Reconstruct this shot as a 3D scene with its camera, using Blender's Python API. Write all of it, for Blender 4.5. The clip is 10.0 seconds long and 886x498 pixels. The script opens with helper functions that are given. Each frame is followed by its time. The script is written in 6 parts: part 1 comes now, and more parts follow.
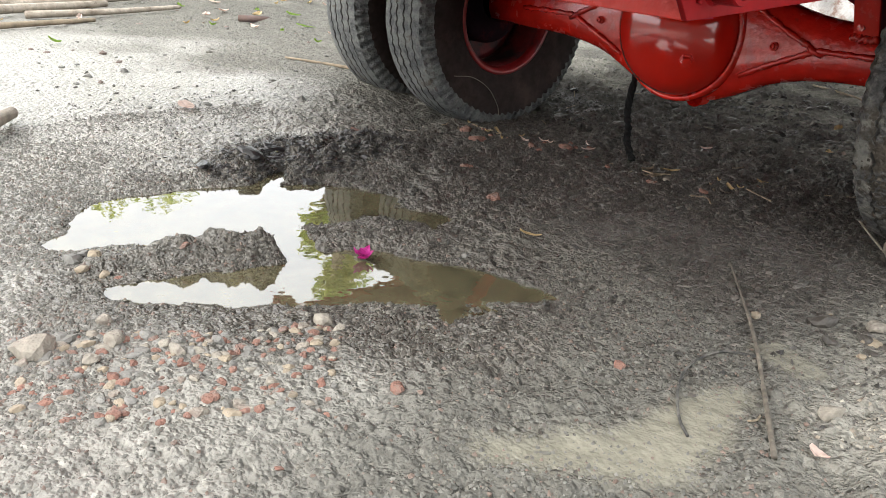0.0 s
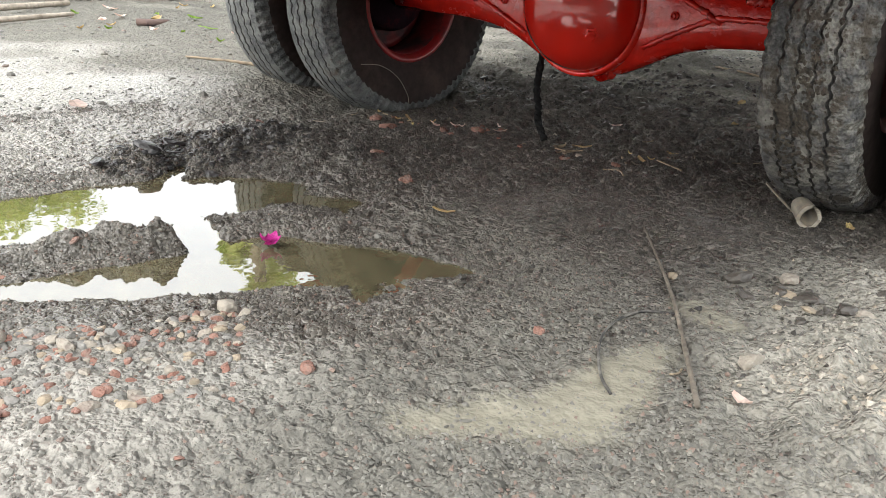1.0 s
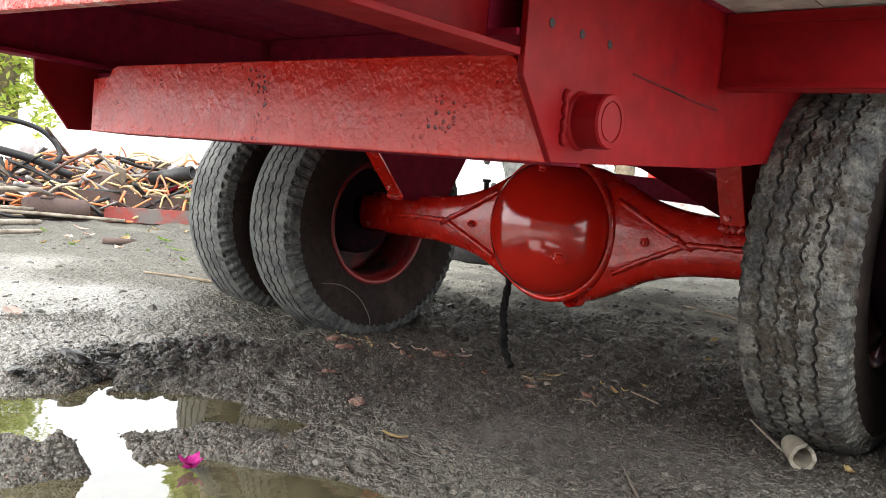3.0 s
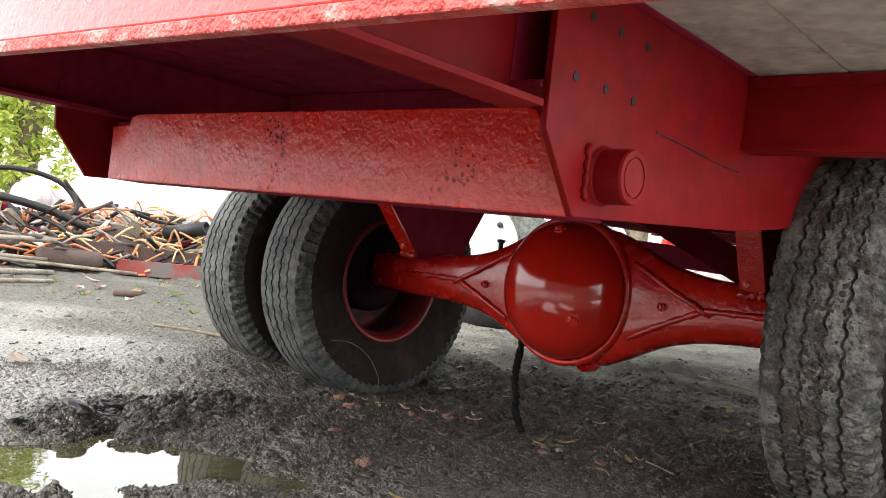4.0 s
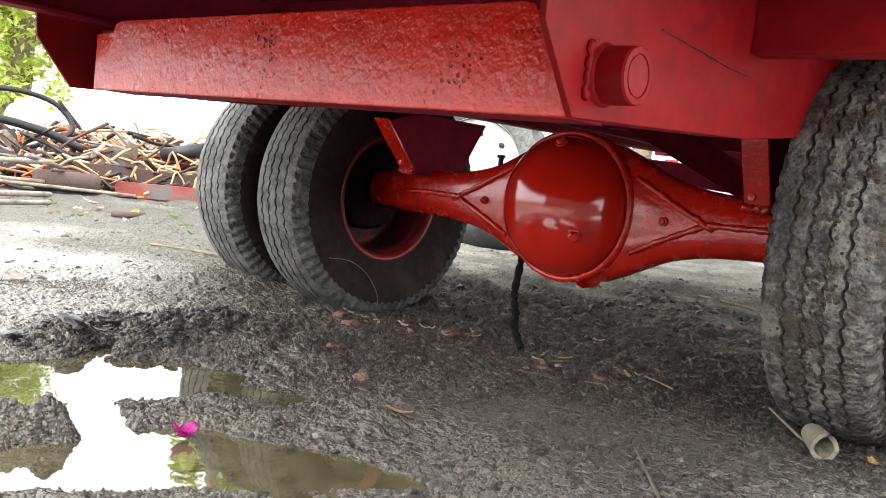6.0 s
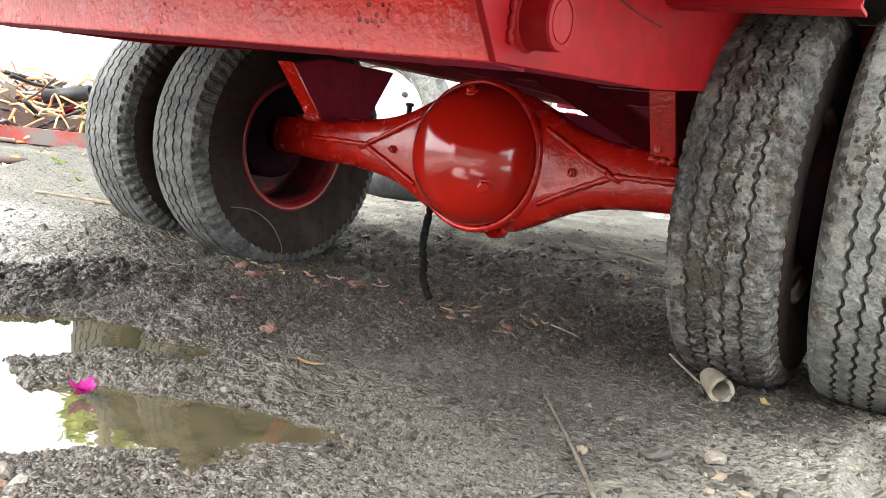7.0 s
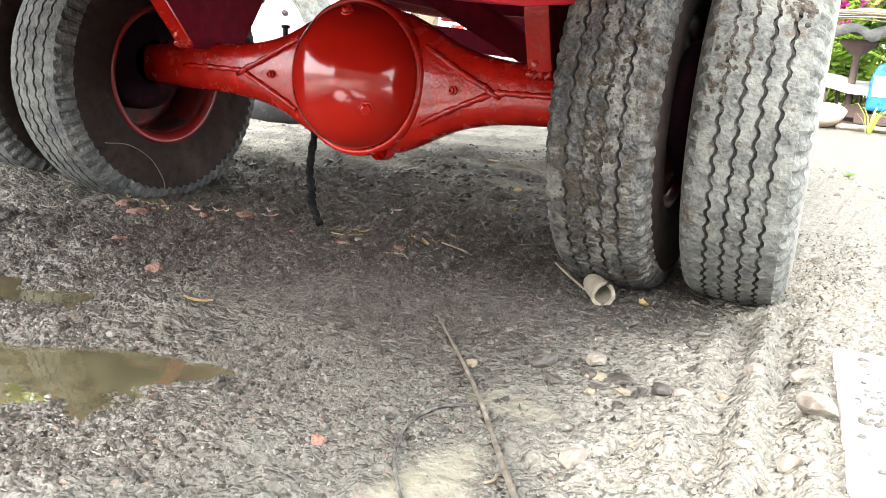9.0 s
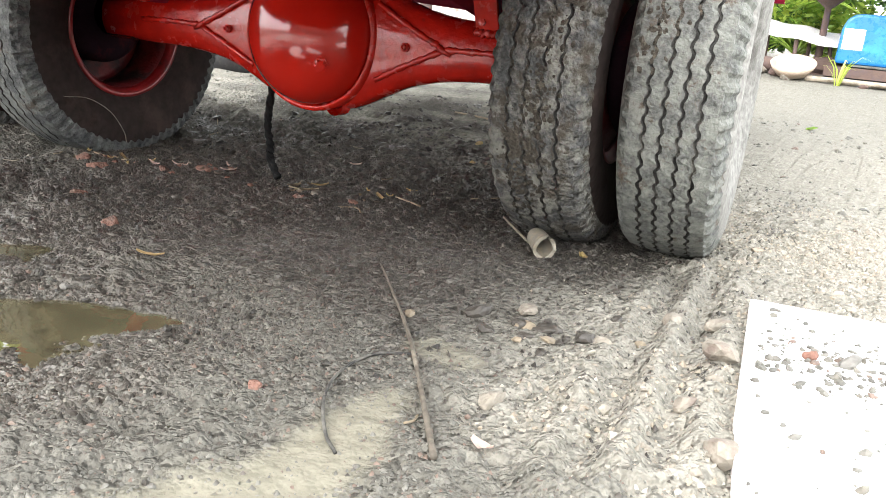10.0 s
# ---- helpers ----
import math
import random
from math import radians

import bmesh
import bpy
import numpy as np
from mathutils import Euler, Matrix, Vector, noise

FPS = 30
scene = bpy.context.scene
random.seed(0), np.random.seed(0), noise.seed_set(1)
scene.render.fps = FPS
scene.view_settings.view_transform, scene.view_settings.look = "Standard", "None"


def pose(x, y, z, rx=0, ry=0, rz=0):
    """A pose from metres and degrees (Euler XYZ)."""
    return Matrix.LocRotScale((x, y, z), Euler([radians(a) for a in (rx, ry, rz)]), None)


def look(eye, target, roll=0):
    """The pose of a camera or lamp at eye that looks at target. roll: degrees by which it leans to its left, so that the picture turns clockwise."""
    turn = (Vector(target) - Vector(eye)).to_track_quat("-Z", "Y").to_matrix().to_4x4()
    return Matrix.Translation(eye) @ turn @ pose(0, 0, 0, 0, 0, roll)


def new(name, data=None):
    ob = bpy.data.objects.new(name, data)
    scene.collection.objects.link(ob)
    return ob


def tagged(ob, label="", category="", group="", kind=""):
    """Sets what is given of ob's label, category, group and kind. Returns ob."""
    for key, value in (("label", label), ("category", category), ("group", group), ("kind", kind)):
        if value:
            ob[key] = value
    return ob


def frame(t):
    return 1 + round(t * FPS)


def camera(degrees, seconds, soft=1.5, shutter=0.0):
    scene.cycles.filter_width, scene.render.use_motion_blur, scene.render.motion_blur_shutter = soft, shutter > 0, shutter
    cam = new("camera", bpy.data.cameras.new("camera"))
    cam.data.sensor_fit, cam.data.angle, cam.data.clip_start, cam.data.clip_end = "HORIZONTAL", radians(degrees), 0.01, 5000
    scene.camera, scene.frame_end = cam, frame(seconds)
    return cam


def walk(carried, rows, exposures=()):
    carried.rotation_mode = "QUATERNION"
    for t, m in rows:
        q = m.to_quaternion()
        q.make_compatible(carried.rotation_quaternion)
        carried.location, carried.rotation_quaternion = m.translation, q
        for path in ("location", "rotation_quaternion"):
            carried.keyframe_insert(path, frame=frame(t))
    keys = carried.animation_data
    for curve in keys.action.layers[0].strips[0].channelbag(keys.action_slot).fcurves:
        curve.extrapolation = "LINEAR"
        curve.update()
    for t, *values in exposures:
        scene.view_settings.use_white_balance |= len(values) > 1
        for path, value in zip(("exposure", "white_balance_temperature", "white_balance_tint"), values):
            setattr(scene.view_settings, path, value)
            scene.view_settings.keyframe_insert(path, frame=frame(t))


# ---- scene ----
cam = camera(56.6, 10.0, soft=0.65)
PATH = [
    (0, (0.157, 0.183, 0.664), (-1.251, 1.396, -0.076), 3.9),
    (0.5, (0.169, 0.19, 0.625), (-1.167, 1.498, -0.086), 3.2),
    (1, (0.154, 0.226, 0.589), (-1.138, 1.576, -0.124), 2.5),
    (1.5, (0.106, 0.256, 0.567), (-1.174, 1.674, -0.026), 3.4),
    (2, (0.089, 0.28, 0.553), (-1.23, 1.732, 0.165), 4.9),
    (2.5, (0.081, 0.33, 0.527), (-1.259, 1.794, 0.281), 4.9),
    (3, (0.071, 0.357, 0.51), (-1.281, 1.823, 0.362), 4.8),
    (3.2, (0.068, 0.36, 0.504), (-1.296, 1.82, 0.417), 5.1),
    (4.3, (0.045, 0.374, 0.493), (-1.353, 1.805, 0.495), 6.7),
    (4.5, (0.046, 0.371, 0.492), (-1.36, 1.793, 0.483), 6.7),
    (5, (0.033, 0.396, 0.481), (-1.373, 1.819, 0.468), 6.6),
    (5.5, (0.027, 0.404, 0.475), (-1.374, 1.831, 0.443), 6.6),
    (5.7, (0.031, 0.406, 0.469), (-1.362, 1.837, 0.368), 6.6),
    (6.8, (0.015, 0.41, 0.471), (-1.232, 1.951, 0.209), 7.0),
    (7, (-0.005, 0.412, 0.46), (-1.171, 2.016, 0.193), 7.3),
    (7.5, (-0.115, 0.431, 0.418), (-1.145, 2.106, 0.057), 5.4),
    (8, (-0.126, 0.425, 0.409), (-1.102, 2.129, 0.03), 3.7),
    (8.5, (-0.057, 0.437, 0.442), (-1.004, 2.154, 0.048), 4.4),
    (9, (0.022, 0.418, 0.477), (-0.906, 2.135, 0.039), 4.9),
    (9.5, (0.052, 0.423, 0.486), (-0.84, 2.158, 0.046), 5.1),
    (10, (0.114, 0.394, 0.51), (-0.748, 2.112, -0.042), 5.4),
]
walk(cam, [(t, look(eye, target, roll)) for t, eye, target, roll in PATH],
     [(0, 1.69), (1, 1.77), (2, 2.14), (2.5, 1.84), (3.2, 1.84), (4.5, 1.48), (5, 1.85), (5.7, 2.06), (6.8, 2.33), (7, 2.43), (7.5, 2.79), (8.0, 2.79), (8.8, 2.76), (9.5, 2.53), (10, 2.31)])

# ---- world and light: a bright overcast sky ----
world = bpy.data.worlds.new("overcast_sky")
scene.world = world
world.use_nodes = True
wn, wl = world.node_tree.nodes, world.node_tree.links
sky = wn.new("ShaderNodeTexSky")
sky.sky_type = "NISHITA"
sky.sun_disc = False
sky.sun_elevation, sky.sun_rotation = radians(36), radians(192)
sky.dust_density, sky.air_density, sky.ozone_density = 4.0, 1.0, 1.0
pale = wn.new("ShaderNodeHueSaturation")
pale.inputs["Saturation"].default_value = 0.22
wl.new(sky.outputs["Color"], pale.inputs["Color"])
cloud = wn.new("ShaderNodeMix")
cloud.data_type = "RGBA"
cloud.inputs["Factor"].default_value = 0.85
cloud.inputs["B"].default_value = (7.7, 7.9, 8.1, 1)   # an even white cloud layer
wl.new(pale.outputs["Color"], cloud.inputs["A"])
wl.new(cloud.outputs["Result"], wn["Background"].inputs["Color"])
wn["Background"].inputs["Strength"].default_value = 0.15
sun_data = bpy.data.lights.new("sun", "SUN")
sun_data.energy, sun_data.angle, sun_data.color = 1.4, radians(60), (1.0, 0.97, 0.92)
sun = new("sun", sun_data)
sun.matrix_world = look((math.sin(radians(192)) * 10 * math.cos(radians(36)), math.cos(radians(192)) * 10 * math.cos(radians(36)), 10 * math.sin(radians(36))), (0, 0, 0))


# ---- materials ----
def mat(name, color, rough=0.6, metal=0.0, spots=None, spot_scale=8.0, spot_amount=0.5, grain=0.15, grain_scale=60.0,
        bump=0.1, bump_scale=80.0, coat=0.0, ior=1.45, spot_rough=None, mud=None, mud_scale=6.0, mud_amount=0.3):
    """Procedural surface: a base colour with fine grain, larger stains of another colour, and relief."""
    m = bpy.data.materials.new(name)
    m.use_nodes = True
    nt = m.node_tree
    N, L = nt.nodes, nt.links
    b = N["Principled BSDF"]
    b.inputs["Metallic"].default_value = metal
    b.inputs["IOR"].default_value = ior
    b.inputs["Coat Weight"].default_value = coat
    b.inputs["Coat Roughness"].default_value = 0.08
    tc = N.new("ShaderNodeTexCoord")
    info = N.new("ShaderNodeObjectInfo")
    shift = N.new("ShaderNodeVectorMath")
    shift.operation = "MULTIPLY_ADD"
    shift.inputs[1].default_value = (1, 1, 1)
    rnd = N.new("ShaderNodeVectorMath")
    rnd.operation = "SCALE"
    rnd.inputs[0].default_value = (7.3, 3.1, 5.7)
    L.new(info.outputs["Random"], rnd.inputs["Scale"])
    L.new(tc.outputs["Object"], shift.inputs[0])
    L.new(rnd.outputs[0], shift.inputs[2])
    co = shift.outputs[0]

    def noise_node(scale, detail=4.0, rough_=0.6):
        n = N.new("ShaderNodeTexNoise")
        n.inputs["Scale"].default_value = scale
        n.inputs["Detail"].default_value = detail
        n.inputs["Roughness"].default_value = rough_
        L.new(co, n.inputs["Vector"])
        return n

    def ramp(src, lo, hi, a=0.0, c=1.0):
        r = N.new("ShaderNodeMapRange")
        r.inputs["From Min"].default_value, r.inputs["From Max"].default_value = lo, hi
        r.inputs["To Min"].default_value, r.inputs["To Max"].default_value = a, c
        L.new(src, r.inputs["Value"])
        return r.outputs["Result"]

    fine = noise_node(grain_scale, 2.0)
    g = ramp(fine.outputs["Fac"], 0.3, 0.7, 1 - grain, 1 + grain)
    mul = N.new("ShaderNodeVectorMath")
    mul.operation = "SCALE"
    mul.inputs[0].default_value = color
    L.new(g, mul.inputs["Scale"])
    col = mul.outputs[0]
    rough_out = None
    if spots:
        big = noise_node(spot_scale, 7.0, 0.7)
        f = ramp(big.outputs["Fac"], 0.62 - spot_amount * 0.3, 0.72 - spot_amount * 0.2)
        mix = N.new("ShaderNodeMix")
        mix.data_type = "RGBA"
        L.new(f, mix.inputs["Factor"])
        L.new(col, mix.inputs["A"])
        mix.inputs["B"].default_value = (*spots, 1)
        col = mix.outputs["Result"]
        if spot_rough is not None:
            rough_out = ramp(f, 0, 1, rough, spot_rough)
    if mud:
        soil = noise_node(mud_scale, 8.0, 0.75)
        mix2 = N.new("ShaderNodeMix")
        mix2.data_type = "RGBA"
        L.new(ramp(soil.outputs["Fac"], 0.60 - mud_amount * 0.3, 0.66 - mud_amount * 0.25), mix2.inputs["Factor"])
        L.new(col, mix2.inputs["A"])
        mix2.inputs["B"].default_value = (*mud, 1)
        col = mix2.outputs["Result"]
    L.new(col, b.inputs["Base Color"])
    if rough_out is None:
        rough_out = ramp(noise_node(bump_scale * 0.3).outputs["Fac"], 0.3, 0.7, max(rough - 0.08, 0.02), min(rough + 0.08, 1))
    L.new(rough_out, b.inputs["Roughness"])
    if bump:
        bn = N.new("ShaderNodeBump")
        bn.inputs["Strength"].default_value = min(bump * 2, 1)
        bn.inputs["Distance"].default_value = bump * 0.02
        L.new(noise_node(bump_scale, 2.0).outputs["Fac"], bn.inputs["Height"])
        L.new(bn.outputs["Normal"], b.inputs["Normal"])
    return m


RED = (0.62, 0.016, 0.008)
M_RED = mat("red_enamel_paint", RED, 0.24, grain=0.12, grain_scale=25, bump=0.24, bump_scale=75, coat=0.6,
            spots=(0.20, 0.02, 0.014), spot_scale=9, spot_amount=-0.05)
M_RED_BOWL = mat("smooth_red_enamel", (0.58, 0.015, 0.007), 0.14, grain=0.06, grain_scale=8, bump=0.02, bump_scale=25, coat=0.7,
                 spots=(0.40, 0.03, 0.02), spot_scale=5, spot_amount=0.0)
# darker purplish red for undersides, flanges, webs, struts and far bearers
M_RED_DULL = mat("dull_purplish_red", (0.22, 0.010, 0.030), 0.7, ior=1.22, grain=0.2, grain_scale=30, bump=0.12, bump_scale=70,
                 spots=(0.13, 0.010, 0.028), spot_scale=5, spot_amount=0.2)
# trailer red for rails and near bearers, darkened to carry their shade
M_CRIMSON = mat("shaded_crimson_paint", (0.20, 0.004, 0.006), 0.5, ior=1.22, grain=0.14, grain_scale=22, bump=0.10, bump_scale=45, coat=0.0,
                spots=(0.14, 0.005, 0.010), spot_scale=4, spot_amount=0.15)
M_CHIPPED = mat("chipped_red_edge", (0.46, 0.05, 0.04), 0.5, grain=0.2, grain_scale=60, bump=0.4, bump_scale=120,
                spots=(0.48, 0.26, 0.23), spot_scale=26, spot_amount=0.4)
M_FLOOR = mat("weathered_grey_boards", (0.30, 0.26, 0.21), 0.8, grain=0.25, grain_scale=25, bump=0.2, bump_scale=50,
              spots=(0.14, 0.10, 0.08), spot_scale=4, spot_amount=0.3)
M_TYRE = mat("dusty_tyre_rubber", (0.085, 0.088, 0.082), 0.8, grain=0.4, grain_scale=110, bump=0.4, bump_scale=95,
             spots=(0.165, 0.170, 0.152), spot_scale=26, spot_amount=0.66, mud=(0.075, 0.058, 0.042), mud_scale=11, mud_amount=0.12)
# far tyres: darker copy of the worn rubber, part of their shade in the colour
M_TYRE_FAR = mat("grey_worn_shaded_tyre_rubber", (0.060, 0.063, 0.064), 0.8, grain=0.4, grain_scale=120, bump=0.4, bump_scale=95,
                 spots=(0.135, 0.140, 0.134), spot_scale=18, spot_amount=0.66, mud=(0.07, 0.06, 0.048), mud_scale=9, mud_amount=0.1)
M_TYRE_MUDDY = mat("muddy_tyre_rubber", (0.058, 0.058, 0.057), 0.8, grain=0.5, grain_scale=110, bump=0.6, bump_scale=80,
                   spots=(0.17, 0.165, 0.145), spot_scale=22, spot_amount=0.6, mud=(0.055, 0.045, 0.034), mud_scale=12, mud_amount=0.3)
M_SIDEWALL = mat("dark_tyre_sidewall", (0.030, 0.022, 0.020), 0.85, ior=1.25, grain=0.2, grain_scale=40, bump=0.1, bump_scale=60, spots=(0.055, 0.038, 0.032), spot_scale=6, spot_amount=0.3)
M_GROOVE = mat("dark_tyre_groove", (0.028, 0.027, 0.025), 0.8, grain=0.3, spots=(0.11, 0.105, 0.092), spot_scale=18, spot_amount=0.45)
M_STICK = mat("weathered_grey_stick", (0.10, 0.086, 0.068), 0.8, grain=0.35, grain_scale=50, spots=(0.22, 0.195, 0.155), spot_scale=14, spot_amount=0.25)
M_RIM = mat("red_rim_paint", (0.20, 0.010, 0.011), 0.4, grain=0.15, bump=0.12, bump_scale=50, coat=0.2,
            spots=(0.05, 0.02, 0.018), spot_scale=8, spot_amount=0.2)
# dark red with the shade of the rim's inside in it; also the weld seam
M_DARK_RED = mat("dark_red_rim_and_seam", (0.11, 0.007, 0.008), 0.5, bump=0.2, spots=(0.014, 0.010, 0.009), spot_scale=6, spot_amount=0.5)
# near-black drum colour that holds the shade inside the wheels
M_BRAKE = mat("purple_black_iron", (0.012, 0.005, 0.008), 0.85, ior=1.15, bump=0.2, bump_scale=50, spots=(0.045, 0.007, 0.009), spot_scale=9, spot_amount=0.25)
M_DUSTWALL = mat("pale_dusty_sidewall", (0.20, 0.195, 0.18), 0.8, grain=0.3, grain_scale=60, bump=0.3, bump_scale=70, spots=(0.10, 0.095, 0.085), spot_scale=10, spot_amount=0.3)
M_MUDCAKE = mat("caked_brown_mud", (0.042, 0.034, 0.025), 0.8, grain=0.5, grain_scale=120, bump=0.6, bump_scale=90, spots=(0.10, 0.085, 0.064), spot_scale=40, spot_amount=0.3)
M_DRUM = mat("black_iron_and_hole_fill", (0.010, 0.009, 0.009), 0.5, bump=0.2, bump_scale=60, spots=(0.03, 0.014, 0.010), spot_scale=10)
M_BLACK = mat("black_rubber", (0.012, 0.012, 0.013), 0.5, bump=0.2, bump_scale=120, spots=(0.035, 0.032, 0.03), spot_scale=25, spot_amount=0.3)
M_STEEL = mat("grey_dusty_steel", (0.24, 0.23, 0.22), 0.5, 0.4, spots=(0.13, 0.08, 0.06), spot_scale=14, spot_amount=0.4)
M_RUST = mat("brown_rusty_iron", (0.085, 0.055, 0.045), 0.85, spots=(0.07, 0.05, 0.055), spot_scale=12, spot_amount=0.4, bump=0.3)
M_ORANGE = mat("orange_painted_rod", (0.66, 0.21, 0.08), 0.6, spots=(0.30, 0.20, 0.15), spot_scale=9, spot_amount=0.4)
M_YELLOW = mat("yellow_painted_rod", (0.60, 0.42, 0.22), 0.6, spots=(0.34, 0.22, 0.14), spot_scale=9, spot_amount=0.3)
M_WOOD = mat("bleached_wood", (0.29, 0.25, 0.20), 0.8, grain=0.3, grain_scale=40, spots=(0.14, 0.11, 0.08), spot_scale=10, spot_amount=0.4, bump=0.3)
M_AWNING = mat("grey_awning_sheet", (0.10, 0.10, 0.098), 0.7, spots=(0.19, 0.185, 0.175), spot_scale=6, spot_amount=0.3, bump=0.3, bump_scale=20)
M_HOSE = mat("dull_black_hose", (0.010, 0.010, 0.010), 0.8, ior=1.2, bump=0.2, bump_scale=90, spots=(0.022, 0.02, 0.018), spot_scale=30, spot_amount=0.3)
M_BAMBOO = mat("pale_cut_bamboo", (0.19, 0.17, 0.135), 0.6, grain=0.2, spots=(0.25, 0.2, 0.14), spot_scale=30, spot_amount=0.3)
M_BRICK = mat("broken_red_brick", (0.165, 0.084, 0.062), 0.85, grain=0.25, bump=0.4, bump_scale=90, spots=(0.13, 0.10, 0.085), spot_scale=30, spot_amount=0.4)
M_STONE = mat("buff_stone", (0.20, 0.18, 0.148), 0.8, grain=0.25, bump=0.35, bump_scale=70, spots=(0.15, 0.12, 0.10), spot_scale=20, spot_amount=0.4)
M_TAN = mat("tan_pebble", (0.21, 0.172, 0.122), 0.7, grain=0.25, bump=0.3, bump_scale=70, spots=(0.20, 0.17, 0.13), spot_scale=25, spot_amount=0.4)
M_GREYSTONE = mat("grey_pebble", (0.135, 0.13, 0.118), 0.7, grain=0.25, bump=0.3, bump_scale=70, spots=(0.12, 0.115, 0.10), spot_scale=25, spot_amount=0.4)
M_SLAB = mat("white_plastered_slab", (0.78, 0.77, 0.75), 0.7, grain=0.08, bump=0.1, spots=(0.42, 0.40, 0.37), spot_scale=14, spot_amount=0.1)
M_WHITE = mat("white_painted_steel", (0.62, 0.62, 0.60), 0.4, spots=(0.5, 0.47, 0.43), spot_scale=9, spot_amount=0.1)
M_CLOTH = mat("white_plastic_sack", (0.52, 0.49, 0.49), 0.5, bump=0.3, bump_scale=12, spots=(0.52, 0.26, 0.27), spot_scale=3, spot_amount=0.2)
M_BLUE = mat("blue_plastic", (0.012, 0.125, 0.36), 0.3, grain=0.08, spots=(0.03, 0.20, 0.44), spot_scale=5, spot_amount=0.3)
M_PINK = mat("magenta_petal", (0.45, 0.025, 0.24), 0.5, grain=0.2, bump=0.0)
M_DEADLEAF = mat("dry_leaf", (0.42, 0.31, 0.16), 0.7, grain=0.3, spots=(0.5, 0.42, 0.15), spot_scale=20, spot_amount=0.4)
M_PALELEAF = mat("pale_withered_leaf", (0.62, 0.50, 0.44), 0.7, grain=0.15, bump=0.1)
M_BARK = mat("grey_bark", (0.20, 0.16, 0.11), 0.9, grain=0.3, grain_scale=20, bump=0.5, bump_scale=25)


def pitted_paint():
    """Glossy red enamel brushed thickly over rust: leathery relief, scattered pits and blisters."""
    m = bpy.data.materials.new("red_paint_over_pitted_rust")
    m.use_nodes = True
    N, L = m.node_tree.nodes, m.node_tree.links
    b = N["Principled BSDF"]
    b.inputs["Coat Weight"].default_value, b.inputs["Coat Roughness"].default_value = 0.18, 0.15
    b.inputs["Specular IOR Level"].default_value = 0.35
    tc = N.new("ShaderNodeTexCoord")

    def noise_node(scale, detail=4.0, rough_=0.6):
        n = N.new("ShaderNodeTexNoise")
        n.inputs["Scale"].default_value, n.inputs["Detail"].default_value, n.inputs["Roughness"].default_value = scale, detail, rough_
        L.new(tc.outputs["Object"], n.inputs["Vector"])
        return n.outputs["Fac"]

    def ramp(src, lo, hi, a=0.0, c=1.0):
        r = N.new("ShaderNodeMapRange")
        r.inputs["From Min"].default_value, r.inputs["From Max"].default_value = lo, hi
        r.inputs["To Min"].default_value, r.inputs["To Max"].default_value = a, c
        L.new(src, r.inputs["Value"])
        return r.outputs["Result"]

    def calc(op, a, c):
        q = N.new("ShaderNodeMath")
        q.operation = op
        for k, v in enumerate((a, c)):
            if isinstance(v, float):
                q.inputs[k].default_value = v
            else:
                L.new(v, q.inputs[k])
        return q.outputs[0]

    def tint(f, a, c):
        x = N.new("ShaderNodeMix")
        x.data_type = "RGBA"
        L.new(f, x.inputs["Factor"])
        for k, v in (("A", a), ("B", c)):
            if isinstance(v, tuple):
                x.inputs[k].default_value = (*v, 1)
            else:
                L.new(v, x.inputs[k])
        return x.outputs["Result"]
    cell = N.new("ShaderNodeTexVoronoi")
    cell.inputs["Scale"].default_value = 95
    L.new(tc.outputs["Object"], cell.inputs["Vector"])
    where = ramp(noise_node(7, 3), 0.56, 0.66)
    pit = calc("MULTIPLY", ramp(cell.outputs["Distance"], 0.22, 0.36, 1.0, 0.0), where)
    col = tint(ramp(noise_node(9, 5), 0.35, 0.7), (0.70, 0.024, 0.012), (0.54, 0.016, 0.009))
    col = tint(ramp(noise_node(60, 4), 0.64, 0.78, 0.0, 0.5), col, (0.70, 0.06, 0.04))
    col = tint(pit, col, (0.10, 0.010, 0.008))
    L.new(col, b.inputs["Base Color"])
    L.new(ramp(noise_node(14, 4), 0.35, 0.65, 0.24, 0.40), b.inputs["Roughness"])
    lumps = calc("ADD", ramp(noise_node(95, 2, 0.5), 0.3, 0.7, 0.0, 0.35), ramp(noise_node(30, 3), 0.3, 0.7, 0.0, 0.9))
    relief = calc("SUBTRACT", lumps, calc("MULTIPLY", pit, 1.6))
    bn = N.new("ShaderNodeBump")
    bn.inputs["Strength"].default_value, bn.inputs["Distance"].default_value = 0.8, 0.0024
    L.new(relief, bn.inputs["Height"])
    L.new(bn.outputs["Normal"], b.inputs["Normal"])
    return m


M_RED_PIT = pitted_paint()


def leaf_mat(name, a, b_):
    m = bpy.data.materials.new(name)
    m.use_nodes = True
    N, L = m.node_tree.nodes, m.node_tree.links
    b = N["Principled BSDF"]
    b.inputs["Roughness"].default_value = 0.5
    geo = N.new("ShaderNodeNewGeometry")
    mix = N.new("ShaderNodeMix")
    mix.data_type = "RGBA"
    L.new(geo.outputs["Random Per Island"], mix.inputs["Factor"])
    mix.inputs["A"].default_value, mix.inputs["B"].default_value = (*a, 1), (*b_, 1)
    L.new(mix.outputs["Result"], b.inputs["Base Color"])
    tr = N.new("ShaderNodeBsdfTranslucent")
    L.new(mix.outputs["Result"], tr.inputs["Color"])
    ms = N.new("ShaderNodeMixShader")
    ms.inputs["Fac"].default_value = 0.4
    L.new(b.outputs[0], ms.inputs[1])
    L.new(tr.outputs[0], ms.inputs[2])
    L.new(ms.outputs[0], N["Material Output"].inputs["Surface"])
    return m


